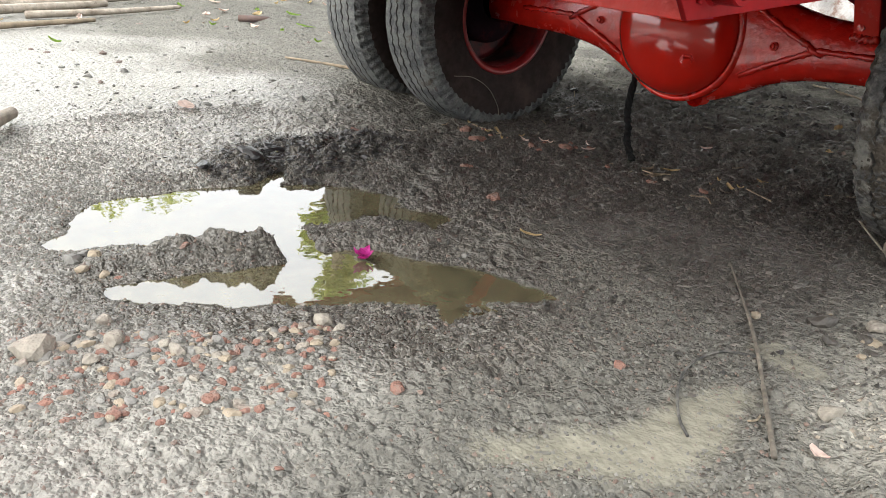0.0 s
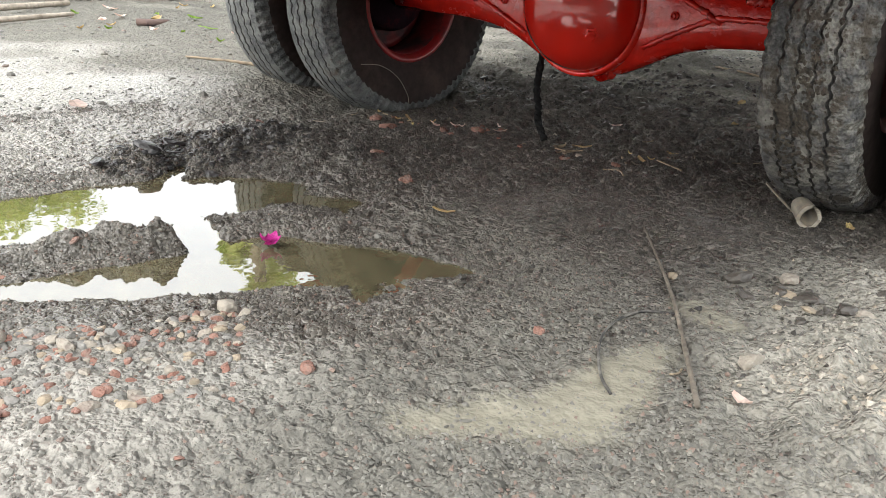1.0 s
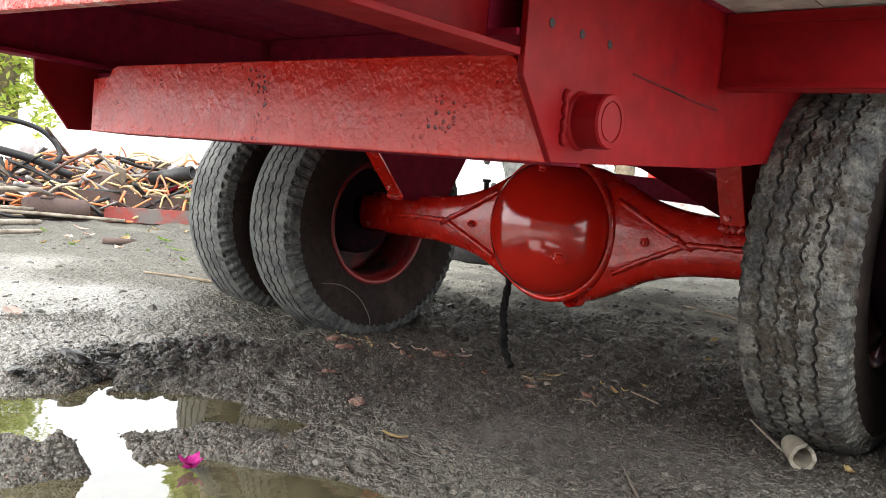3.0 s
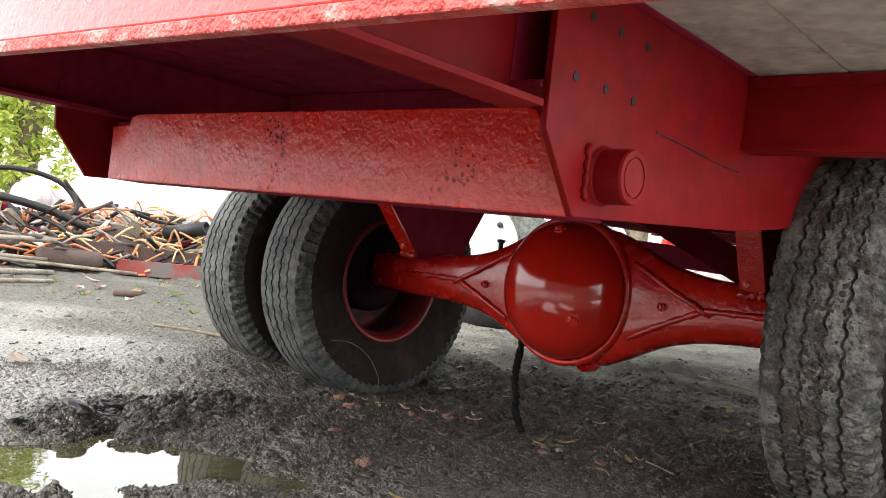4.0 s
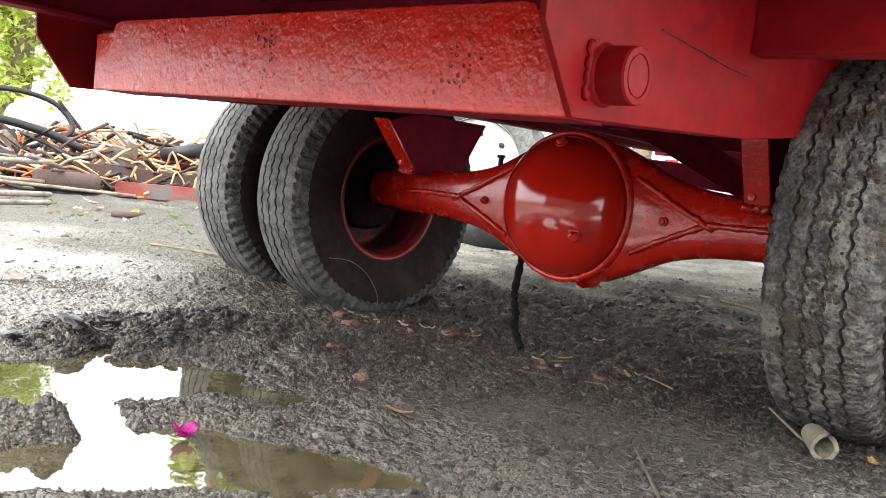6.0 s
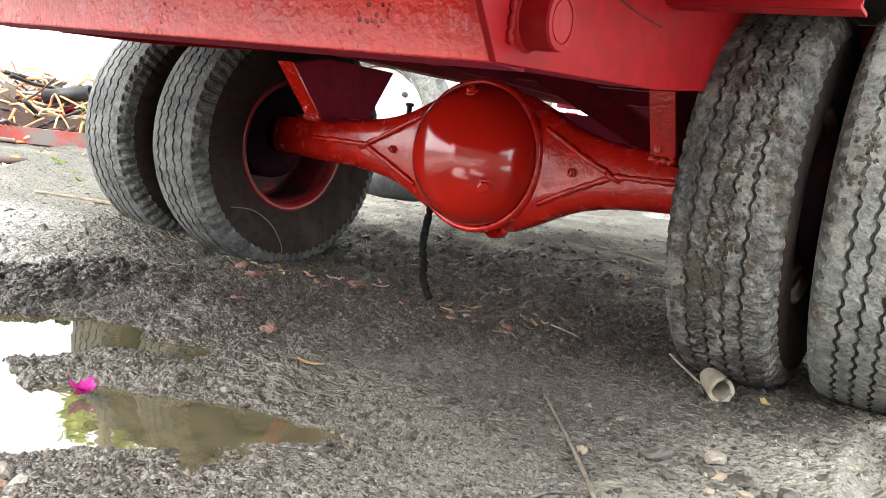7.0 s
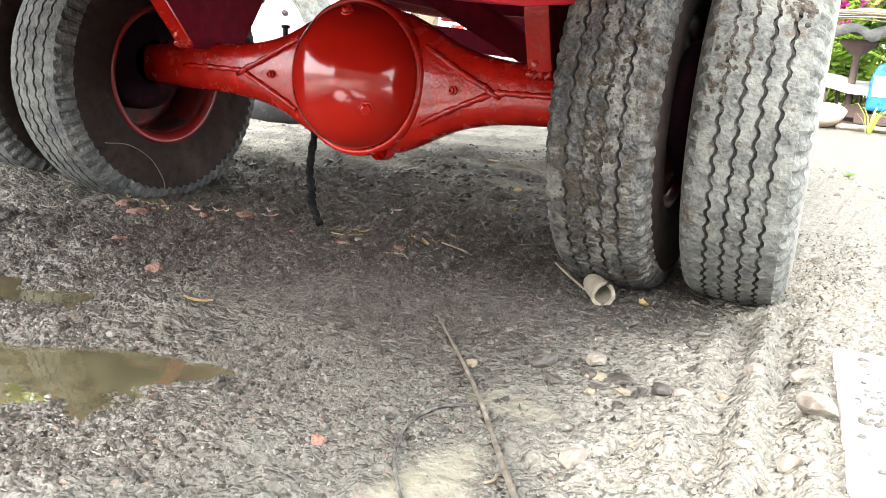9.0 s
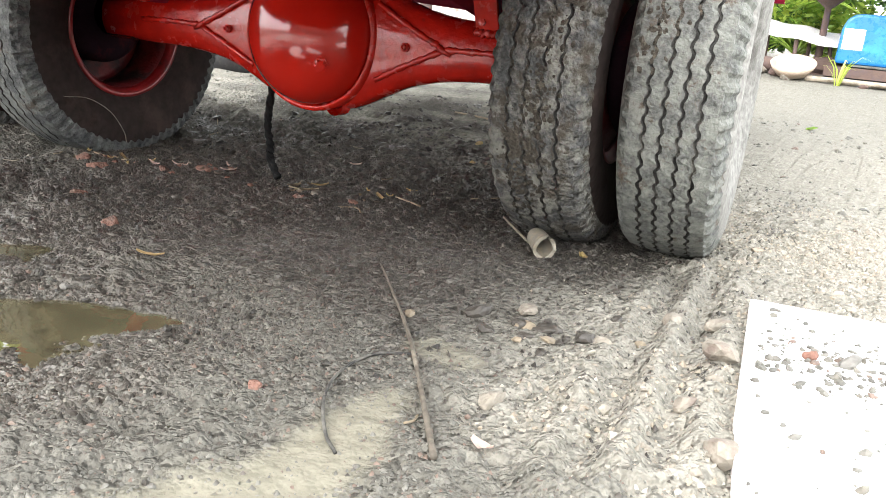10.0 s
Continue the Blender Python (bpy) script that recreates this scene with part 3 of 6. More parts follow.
def height(x, y):
    near = 1 - rise(5, 9, np.hypot(x + 1, y - 1.5))
    wet, sand, silt, glare_film = zones(x, y)
    d = puddle(x, y)
    # the lie of the land
    z = 0.010 * fbm(x, y, 0.55, 3, 1)
    z = z + 0.05 * rise(1.9, 2.6, -x) * rise(-3, 0.5, 2.4 - y) * (1 - rise(3.5, 5.5, -x))
    z = z + 0.042 * rise(-0.28, 0.02, x) * rise(0.7, 1.3, y) * (1 - rise(2.6, 4.0, y))
    z = z + 0.022 * np.exp(-((x + 1.0) ** 2 / 0.08 + (y - 1.55) ** 2 / 0.03))
    z = z + 0.030 * np.exp(-((x + 1.75) ** 2 / 0.10 + (y - 1.62) ** 2 / 0.02)) * (1 + 0.5 * fbm(x, y, 0.12, 2, 9))
    z = z - 0.030 * np.exp(-((x + 2.25) ** 2 / 0.12 + (y - 2.32) ** 2 / 0.10)) + 0.30 * rise(7.5, 11, y) + 0.12 * rise(8.0, 12, -x)
    for ax, ay, bx, by in RUTS:                 # narrow wheel tracks pressed into the dry ground
        q = capsule(x, y, ax, ay, bx, by, 0.0, 0.0) + 0.006 * fbm(x, y, 0.12, 2, 95)
        z = z - 0.014 * np.exp(-(q / 0.022) ** 2) + 0.010 * np.exp(-((q - 0.045) / 0.018) ** 2)
    z = (z + 0.010) * rise(-0.03, 0.25, d) - 0.012 - 0.045 * (1 - rise(-0.07, 0.02, d)) + 0.003 * rise(0, 0.03, d)
    # crumbs, clods and cracks; trodden mud in the middle is smoother
    soft = (1 - 0.8 * silt) * (1 - 0.45 * glare_film) * (1 - 0.60 * trodden(x, y)) * near * (0.25 + 0.75 * rise(-0.02, 0.06, d))
    m = 0.007 * fbm(x, y, 0.085, 3, 2) + 0.006 * np.abs(fbm(x, y, 0.032, 3, 3)) - 0.008 * (1 - np.abs(fbm(x, y, 0.05, 2, 87))) ** 6
    m = m + sand * (0.006 * np.abs(fbm(x, 0.6 * y, 0.045, 3, 44)) - 0.006 * (1 - np.abs(fbm(x, y, 0.035, 2, 45))) ** 5)
    m = m + rise(2.15, 2.6, y) * (1 - sand) * (0.040 * np.abs(fbm(x, 1.3 * y, 0.16, 4, 46)) - 0.012)
    z = z + m * soft
    churn = np.exp(-(((x + 1.84) / 0.17) ** 2 + ((y - 1.36) / 0.30) ** 2) ** 2) * rise(-0.01, 0.03, d)
    z = z + churn * (0.038 * np.abs(fbm(x, y, 0.11, 3, 71)) + 0.022 * np.abs(fbm(x, y, 0.045, 2, 73)) - 0.004)
    # the jagged ridge of mud that parts the puddle, and the low spit of grit
    ridge = np.minimum(capsule(x, y, -1.40, 0.64, -1.375, 0.79, 0.018, 0.028), capsule(x, y, -1.375, 0.79, -1.265, 0.945, 0.028, 0.003))
    z = z + (0.012 + 0.030 * np.abs(fbm(x, y, 0.075, 3, 31)) + 0.010 * rise(0.70, 0.80, y)) * (1 - rise(-0.012, 0.030, ridge + 0.008 * fbm(x, y, 0.03, 2, 32)))
    spit = capsule(x, y, -1.05, 1.40, -1.285, 1.10, 0.030, 0.004)
    return z + 0.018 * (1 - rise(-0.02, 0.05, spit + 0.02 * fbm(x, y, 0.07, 2, 41)))


def axis_steps(lo, hi, step, far, grow):
    mid = list(np.arange(lo, hi, step))
    left, right, s, a, b = [], [], step, lo, mid[-1]
    while a > -far or b < far:
        s *= grow
        a, b = a - s, b + s
        left.append(a)
        right.append(b)
    return np.array(left[::-1] + mid + right)


gx, gy = axis_steps(-2.25, 0.40, 0.0057, 400, 1.065), axis_steps(0.40, 2.60, 0.0057, 400, 1.05)
GX, GY = np.meshgrid(gx, gy)
GZ = height(GX, GY)
nx, ny = len(gx), len(gy)
idx = np.arange(nx * ny).reshape(ny, nx)
quads = np.stack([idx[:-1, :-1], idx[:-1, 1:], idx[1:, 1:], idx[1:, :-1]], -1).reshape(-1, 4)
ground_mesh = bpy.data.meshes.new("ground")
ground_mesh.vertices.add(nx * ny)
ground_mesh.vertices.foreach_set("co", np.stack([GX, GY, GZ], -1).astype(np.float32).ravel())
ground_mesh.loops.add(quads.size)
ground_mesh.loops.foreach_set("vertex_index", quads.astype(np.int32).ravel())
ground_mesh.polygons.add(len(quads))
ground_mesh.polygons.foreach_set("loop_start", np.arange(0, quads.size, 4, dtype=np.int32))
ground_mesh.update(calc_edges=True)
for key, values in zip(("wet", "sand", "silt", "glare_film"), zones(GX, GY)):
    ground_mesh.attributes.new(key, "FLOAT", "POINT").data.foreach_set("value", values.astype(np.float32).ravel())
ground_mesh.materials.append(M_GROUND)
ground_mesh.shade_smooth()
ground = tagged(new("ground", ground_mesh), "wet grey mud and gravel yard with tyre-churned ruts", "ground", kind="structure")


def ground_z(x, y):
    """Height of the finished sheet at the given spots."""
    i, j = np.clip(np.searchsorted(gx, x) - 1, 0, nx - 2), np.clip(np.searchsorted(gy, y) - 1, 0, ny - 2)
    u, v = (x - gx[i]) / (gx[i + 1] - gx[i]), (y - gy[j]) / (gy[j + 1] - gy[j])
    return (GZ[j, i] * (1 - u) + GZ[j, i + 1] * u) * (1 - v) + (GZ[j + 1, i] * (1 - u) + GZ[j + 1, i + 1] * u) * v


def floor_z(x, y):
    return float(ground_z(np.array([x]), np.array([y]))[0])


bm = bmesh.new()
prism(bm, [(-1.9, 0.45), (-0.7, 0.45), (-0.7, 1.5), (-1.9, 1.5)], WATER_Z - 0.002, WATER_Z, "z")
thing("puddle", bm, M_WATER, "murky rainwater puddle lying in the muddy hollow", "puddle", kind="structure")


# an unseen plain wall, added to block low sky from the bowl cover's reflection
bm = bmesh.new()
box(bm, -5.4, 14.0, -7.2, -7.0, -0.1, 2.2)
thing("wall_south", bm, mat("weathered_grey_render", (0.20, 0.19, 0.17), 0.9, grain=0.2, grain_scale=12, spots=(0.12, 0.115, 0.10), spot_scale=1.5, spot_amount=0.4, bump=0.3, bump_scale=30),
      "plain weathered grey rendered wall added behind the yard, out of view", "wall", kind="structure")


# ---- the trailer ----
AX, AY, AZ = -1.278, 2.320, 0.414          # middle of the axle
TYRE_R, TYRE_W = 0.420, 0.232
trailer = holder("trailer", pose(AX, AY, 0), "freshly painted red flatbed trailer on dual wheels in a muddy yard", "trailer")
HOME = pose(AX, AY, 0).inverted()
FRAME = pose(-0.558, 1.219, 0, 0, 0.8, 2.8)  # the frame stands a little askew on its axle
AXLE = pose(AX, AY, AZ, 0, -0.6, 0)


def on_trailer(name, bm, material, m, label="", smooth=False, bevel=0.0):
    ob = part(name, bm, material, trailer, label, smooth, bevel)
    ob.matrix_basis = HOME @ m
    return ob


# side rails: web with the raked rear end, flange underneath
SPAN = -1.31                                # inner face of the far rail
RAIL = [(-0.085, 0.845), (-0.080, 0.652), (0.0, 0.553), (0.52, 0.583), (0.68, 0.600), (1.20, 0.660), (4.2, 0.700), (4.2, 0.845)]
for u0, u1, lip in ((-0.010, 0.0, -0.07), (SPAN - 0.010, SPAN, -0.07)):
    bm = bmesh.new()
    prism(bm, RAIL if u1 == 0 else [(v, min(z, 0.714)) for v, z in RAIL], u0, u1, "x")
    rail = on_trailer("side_rail", bm, M_CRIMSON, FRAME, "deep red chassis rail with a raked end", bevel=0.0015)
    bm = bmesh.new()
    v0 = 0.005 if u1 == 0 else 0.30
    z0 = 0.553 + 0.0577 * v0
    prism(bm, [(v0, z0), (0.52, 0.583), (0.68, 0.600), (1.20, 0.660), (4.2, 0.690), (4.2, 0.6985), (1.20, 0.669), (0.68, 0.609), (0.52, 0.592), (v0, z0 + 0.009)], u0 + lip, u0 - 0.0005, "x")
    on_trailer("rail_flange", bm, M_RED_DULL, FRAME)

# bolt holes in the near rail, two rows of three: uncut, their shade painted as black discs
for z, v0 in ((0.802, -0.008), (0.723, -0.030)):
    for v in (v0, v0 + 0.072, v0 + 0.145):
        bm = bmesh.new()
        revolve(bm, [(0.0005, 0.0), (0.0005, 0.0062), (-0.004, 0.0066), (-0.004, 0.0)], 12, "x")
        on_trailer("bolt_hole", bm, M_DRUM, FRAME @ pose(0.0005, v, z), "black disc in place of an empty bolt hole")

# round stub welded to the near rail, with a pressed ring on its end
bm = bmesh.new()
revolve(bm, [(-0.002, 0.041), (0.003, 0.0385), (0.006, 0.0362), (0.042, 0.0358), (0.045, 0.034), (0.0455, 0.027), (0.0435, 0.0262), (0.0435, 0.0248), (0.0452, 0.024), (0.0455, 0.0)], 44, "x")
stub = on_trailer("stub_boss", bm, M_CRIMSON, FRAME @ pose(0.0, 0.062, 0.613), "round red stub welded to the rail")
bm = bmesh.new()
bead = [(0.002, -0.045 + 0.003 * math.sin(2.3 * i), -0.035 + 0.07 * i / 12) for i in range(13)]
sweep(bm, bead, [0.005 + 0.0015 * math.sin(1.9 * i) for i in range(13)], 7)
part("weld_bead", bm, M_CRIMSON, stub, smooth=True)
# old weld seam on the near rail
bm = bmesh.new()
sweep(bm, smooth_line([(0.001, 0.19, 0.695), (0.0015, 0.30, 0.690), (0.001, 0.42, 0.684), (0.0012, 0.50, 0.683)], 6), 0.0015, 6)
on_trailer("weld_seam", bm, M_DARK_RED, FRAME)

# rear cross beam: a pitted plate with stepped top corners, folded back along both edges
BEAM = [(SPAN + 0.103, 0.553), (-0.006, 0.553), (-0.030, 0.600), (-0.052, 0.655), (-0.060, 0.672), (-0.075, 0.690), (-0.090, 0.694),
        (-1.105, 0.694), (-1.130, 0.688), (-1.138, 0.672), (SPAN + 0.103, 0.668)]
bm = bmesh.new()
prism(bm, BEAM, 0.0, 0.010, "y")
beam = on_trailer("rear_crossbeam", bm, M_RED_PIT, FRAME, "thick red rear crossbeam, pitted under its paint", bevel=0.002)
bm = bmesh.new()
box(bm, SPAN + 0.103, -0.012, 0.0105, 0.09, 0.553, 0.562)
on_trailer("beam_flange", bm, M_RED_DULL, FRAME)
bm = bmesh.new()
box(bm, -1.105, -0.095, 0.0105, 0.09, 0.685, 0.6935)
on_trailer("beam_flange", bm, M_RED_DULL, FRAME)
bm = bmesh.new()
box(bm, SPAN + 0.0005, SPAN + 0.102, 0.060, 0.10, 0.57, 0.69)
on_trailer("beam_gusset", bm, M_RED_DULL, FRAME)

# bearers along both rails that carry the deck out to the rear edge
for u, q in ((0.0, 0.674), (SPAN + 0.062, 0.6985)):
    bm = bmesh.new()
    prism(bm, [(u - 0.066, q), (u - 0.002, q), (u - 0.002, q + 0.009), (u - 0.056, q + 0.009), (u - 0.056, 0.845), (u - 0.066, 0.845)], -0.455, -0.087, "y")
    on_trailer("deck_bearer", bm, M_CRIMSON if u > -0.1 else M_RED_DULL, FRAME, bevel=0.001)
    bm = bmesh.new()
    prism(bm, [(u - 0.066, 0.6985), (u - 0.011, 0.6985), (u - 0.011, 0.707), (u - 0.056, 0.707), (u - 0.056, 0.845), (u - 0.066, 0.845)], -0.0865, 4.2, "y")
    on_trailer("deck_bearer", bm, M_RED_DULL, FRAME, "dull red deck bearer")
# cross bearers under the deck
for v, full in ((0.50, True), (1.35, True), (2.2, True), (3.1, True), (4.1, True)):
    for a, b in ((0.0005, 0.293), (SPAN + 0.063, -0.067), (-1.985, SPAN - 0.005)):
        bm = bmesh.new()
        prism(bm, [(v, 0.720), (v + 0.055, 0.720), (v + 0.055, 0.727), (v + 0.007, 0.727), (v + 0.007, 0.845), (v, 0.845)], a, b, "x")
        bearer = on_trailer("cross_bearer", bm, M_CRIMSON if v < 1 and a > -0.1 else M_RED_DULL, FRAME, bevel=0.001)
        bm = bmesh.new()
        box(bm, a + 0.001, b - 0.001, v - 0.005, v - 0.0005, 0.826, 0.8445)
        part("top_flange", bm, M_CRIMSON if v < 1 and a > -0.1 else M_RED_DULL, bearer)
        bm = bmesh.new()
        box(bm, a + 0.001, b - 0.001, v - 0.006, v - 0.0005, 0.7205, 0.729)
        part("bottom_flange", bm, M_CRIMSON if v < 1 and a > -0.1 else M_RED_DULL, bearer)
# deck of boards, seen from underneath
rng = random.Random(4)
BOARD = 2.29 / 16
for k in range(16):
    a = -1.99 + BOARD * k 
    bm = bmesh.new()
    box(bm, a + 0.001, a + BOARD - 0.001, -0.455, 4.3, 0.846 + rng.uniform(0, 0.002), 0.886)
    on_trailer("deck_board", bm, M_FLOOR if a > -0.1 else M_RED_DULL, FRAME, "grey weathered deck board" if a > -0.1 else "dull red deck board")
# rear edge: a deep red channel with a chipped lower edge
LIP = FRAME @ pose(0, -0.455, 0.661, 0, 1.4, 0)
bm = bmesh.new()
box(bm, -2.015, 0.46, -0.010, 0.0, 0.016, 0.30)
on_trailer("rear_edge_plate", bm, M_RED, LIP, "red rear edge plate of the deck", bevel=0.002)
bm = bmesh.new()
box(bm, -2.015, 0.46, -0.013, 0.004, 0.0, 0.0155)
on_trailer("rear_edge_strip", bm, M_CHIPPED, LIP, "chipped pink and red lower edge", bevel=0.002)
for a, z in ((-2.011, 0.815), (0.3005, 0.83)):
    bm = bmesh.new()
    box(bm, a, a + 0.01, -0.44, 4.3, z, 0.92)
    on_trailer("side_edge_plate", bm, M_RED, FRAME)

# diagonal struts and drawbar members ahead of the axle
for pts, w in ((((-0.93, 1.83, 0.74), (-0.36, 1.72, 0.50)), 0.03), (((-1.22, 2.42, 0.575), (-0.45, 2.36, 0.545)), 0.03),
               (((-0.35, 2.6, 0.56), (-1.0, 3.3, 0.58)), 0.03), (((-0.90, 2.6, 0.56), (-0.25, 3.3, 0.58)), 0.03)):
    bm = bmesh.new()
    a, b = Vector(pts[0]), Vector(pts[1])
    d = (b - a).normalized()
    s = d.cross(Vector((0, 0, 1))).normalized() * w
    t = s.cross(d).normalized() * 0.045
    vs = [bm.verts.new(p) for p in (a - s - t, a + s - t, a + s + t, a - s + t, b - s - t, b + s - t, b + s + t, b - s + t)]
    for f in ((0, 1, 2, 3), (7, 6, 5, 4), (0, 4, 5, 1), (1, 5, 6, 2), (2, 6, 7, 3), (3, 7, 4, 0)):
        bm.faces.new([vs[i] for i in f])
    bmesh.ops.recalc_face_normals(bm, faces=bm.faces)
    on_trailer("frame_strut", bm, M_RED_DULL, FRAME, "dark red frame strut", bevel=0.002)

# ---- axle: banjo housing with bowl cover ----
HALF = [(0.0, 0.196), (0.06, 0.193), (0.12, 0.183), (0.17, 0.162), (0.22, 0.137), (0.27, 0.113), (0.32, 0.097), (0.37, 0.086), (0.42, 0.079),
        (0.48, 0.075), (0.56, 0.072), (0.66, 0.071), (0.82, 0.071)]
axle = on_trailer("axle", bmesh.new(), M_RED, AXLE)
bm = bmesh.new()
stations = [(-x, h) for x, h in HALF[:0:-1]] + HALF
rings = []
for x, h in stations:
    depth = 0.056 + 0.014 * max(0, 1 - abs(x) / 0.4)
    ring = []
    for k in range(28):
        a = 2 * math.pi * k / 28
        c, s = math.cos(a), math.sin(a)
        e = 0.62 if abs(x) < 0.45 else 0.85
        ring.append(bm.verts.new((x, depth * math.copysign(abs(c) ** e, c), h * math.copysign(abs(s) ** 0.9, s))))
    rings.append(ring)
for p, q in zip(rings, rings[1:]):
    for k in range(28):
        bm.faces.new((p[k], p[(k + 1) % 28], q[(k + 1) % 28], q[k]))
bm.faces.new(rings[0])
bm.faces.new(rings[-1])
bmesh.ops.recalc_face_normals(bm, faces=bm.faces)
axle.data = finish(bm, "axle", M_RED, True)
axle["label"] = "glossy red banjo axle housing"


def on_axle(name, bm, material, m, label="", smooth=False):
    ob = part(name, bm, material, axle, label, smooth)
    ob.matrix_basis = m
    return ob


# bowl cover and its flange ring
FACE = -0.070
dome = [(-0.134 * math.cos(a), 0.190 * math.sin(a)) for a in [math.pi / 2 * k / 16 for k in range(17)]]
bm = bmesh.new()
revolve(bm, dome + [(0.02, 0.190)], 72, "y")
on_axle("bowl_cover", bm, M_RED_BOWL, pose(0, FACE + 0.004, 0.008), "glossy red domed differential cover", True)
bm = bmesh.new()
revolve(bm, [(0.03, 0.190), (-0.008, 0.190), (-0.014, 0.193), (-0.016, 0.198), (-0.012, 0.205), (-0.002, 0.208), (0.03, 0.208)], 72, "y")
on_axle("bowl_flange", bm, M_RED, pose(0, FACE + 0.012, 0.008), "raised weld ring round the bowl", True)
# plugs on the cover
for dx, dz, r in ((0.107, -0.072, 0.016), (0.012, 0.165, 0.013)):
    q = math.sqrt(max(0, 1 - (dx * dx + dz * dz) / 0.190 ** 2))
    at = Vector((dx, FACE + 0.004 - 0.134 * q, 0.008 + dz))
    nrm = Vector((dx / 0.190 ** 2, -0.134 * q / 0.134 ** 2, dz / 0.190 ** 2)).normalized()
    bm = bmesh.new()
    revolve(bm, [(-0.004, r * 1.35), (0.004, r * 1.3), (0.005, r), (0.014, r * 0.95), (0.016, r * 0.75), (0.016, 0)], 6 if dx > 0.05 else 8, "x")
    ob = on_axle("drain_plug" if dx > 0.05 else "filler_lug", bm, M_RED, Matrix.Translation(at) @ nrm.to_track_quat("X", "Z").to_matrix().to_4x4(), "hexagonal plug head")
# drain boss below the ring
bm = bmesh.new()
revolve(bm, [(-0.02, 0.028), (0.02, 0.028), (0.024, 0.022), (0.024, 0)], 16, "y")
on_axle("casting_lug", bm, M_RED, pose(0.075, -0.03, -0.178))
# weld ribs in a Y on both sides, small bolts between their arms
for s in (-1, 1):
    def face(x):
        return -(0.056 + 0.014 * max(0, 1 - abs(x) / 0.4)) - 0.003
    for arm in (((0.205, 0.100), (0.27, 0.066), (0.34, 0.030), (0.40, 0.004)), ((0.205, -0.095), (0.27, -0.062), (0.34, -0.030), (0.40, -0.004)),
                ((0.39, 0.0), (0.46, 0.001), (0.55, 0.002), (0.64, 0.0))):
        bm = bmesh.new()
        pts = smooth_line([(s * x, face(x) + 0.012 * (abs(z) / 0.1) ** 2, z) for x, z in arm], 7)
        sweep(bm, [p + Vector((0, 0, 0.0015 * math.sin(9 * i))) for i, p in enumerate(pts)], [0.0078 + 0.0014 * math.sin(5 * i) for i in range(len(pts))], 8)
        on_axle("weld_rib", bm, M_RED, pose(0, 0, 0), smooth=True)
    bm = bmesh.new()
    revolve(bm, [(0.006, 0.012), (-0.004, 0.012), (-0.006, 0.008), (-0.012, 0.008), (-0.013, 0.004), (-0.008, 0.003), (-0.008, 0)], 12, "y")
    on_axle("small_bolt", bm, M_RED, pose(s * 0.295, face(0.295), -0.003))
    bm = bmesh.new()
    sweep(bm, [(s * 0.385, face(0.385), 0.012), (s * 0.40, face(0.4) - 0.004, 0.0), (s * 0.425, face(0.42), -0.012)], [0.006, 0.009, 0.006], 8)
    on_axle("weld_bead", bm, M_RED, pose(0, 0, 0), smooth=True)
# bracket on top of the housing, a bolt and a cut-off pipe standing up
bm = bmesh.new()
revolve(bm, [(0.0, 0.008), (0.028, 0.008), (0.030, 0.013), (0.038, 0.013), (0.040, 0.0)], 10, "z")
on_axle("breather", bm, M_DRUM, pose(-0.30, 0.0, 0.098), "small dark breather stub")

# pedestals between axle and rails
for x, lean, wide in ((-1.852, 0.130, 0.030), (-0.728, 0.060, 0.030)):
    tilt = 0.118 + lean
    bm = bmesh.new()
    prism(bm, [(-0.112, 0.045), (0.09, 0.045), (0.12, 0.10), (0.20, 0.235), (-0.10, 0.235), (-tilt + 0.010, 0.200)], -0.022, 0.022, "x")
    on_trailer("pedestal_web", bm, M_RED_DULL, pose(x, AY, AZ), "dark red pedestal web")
    bm = bmesh.new()
    prism(bm, [(-0.122, 0.055), (-0.112, 0.055), (-tilt, 0.205), (-tilt - 0.010, 0.205)], -wide, wide, "x")
    on_trailer("pedestal_strip", bm, M_RED, pose(x, AY, AZ), "sloping red pedestal flange", bevel=0.0015)
    bm = bmesh.new()
    revolve(bm, [(0.0, 0.009), (-0.007, 0.009), (-0.008, 0.0)], 6, "y")
    on_trailer("strip_bolt", bm, M_RED, pose(x - 0.01, AY - 0.122 - lean * 0.17, AZ + 0.081))
    bm = bmesh.new()
    bead = [(-wide + 2 * wide * i / 14, -0.122 - 0.006 * (i % 2), 0.056 + 0.003 * math.sin(2.1 * i)) for i in range(15)]
    sweep(bm, bead, [0.009 + 0.002 * math.sin(1.7 * i) for i in range(15)], 8)
    on_trailer("weld_bead", bm, M_RED, pose(x, AY, AZ), smooth=True)

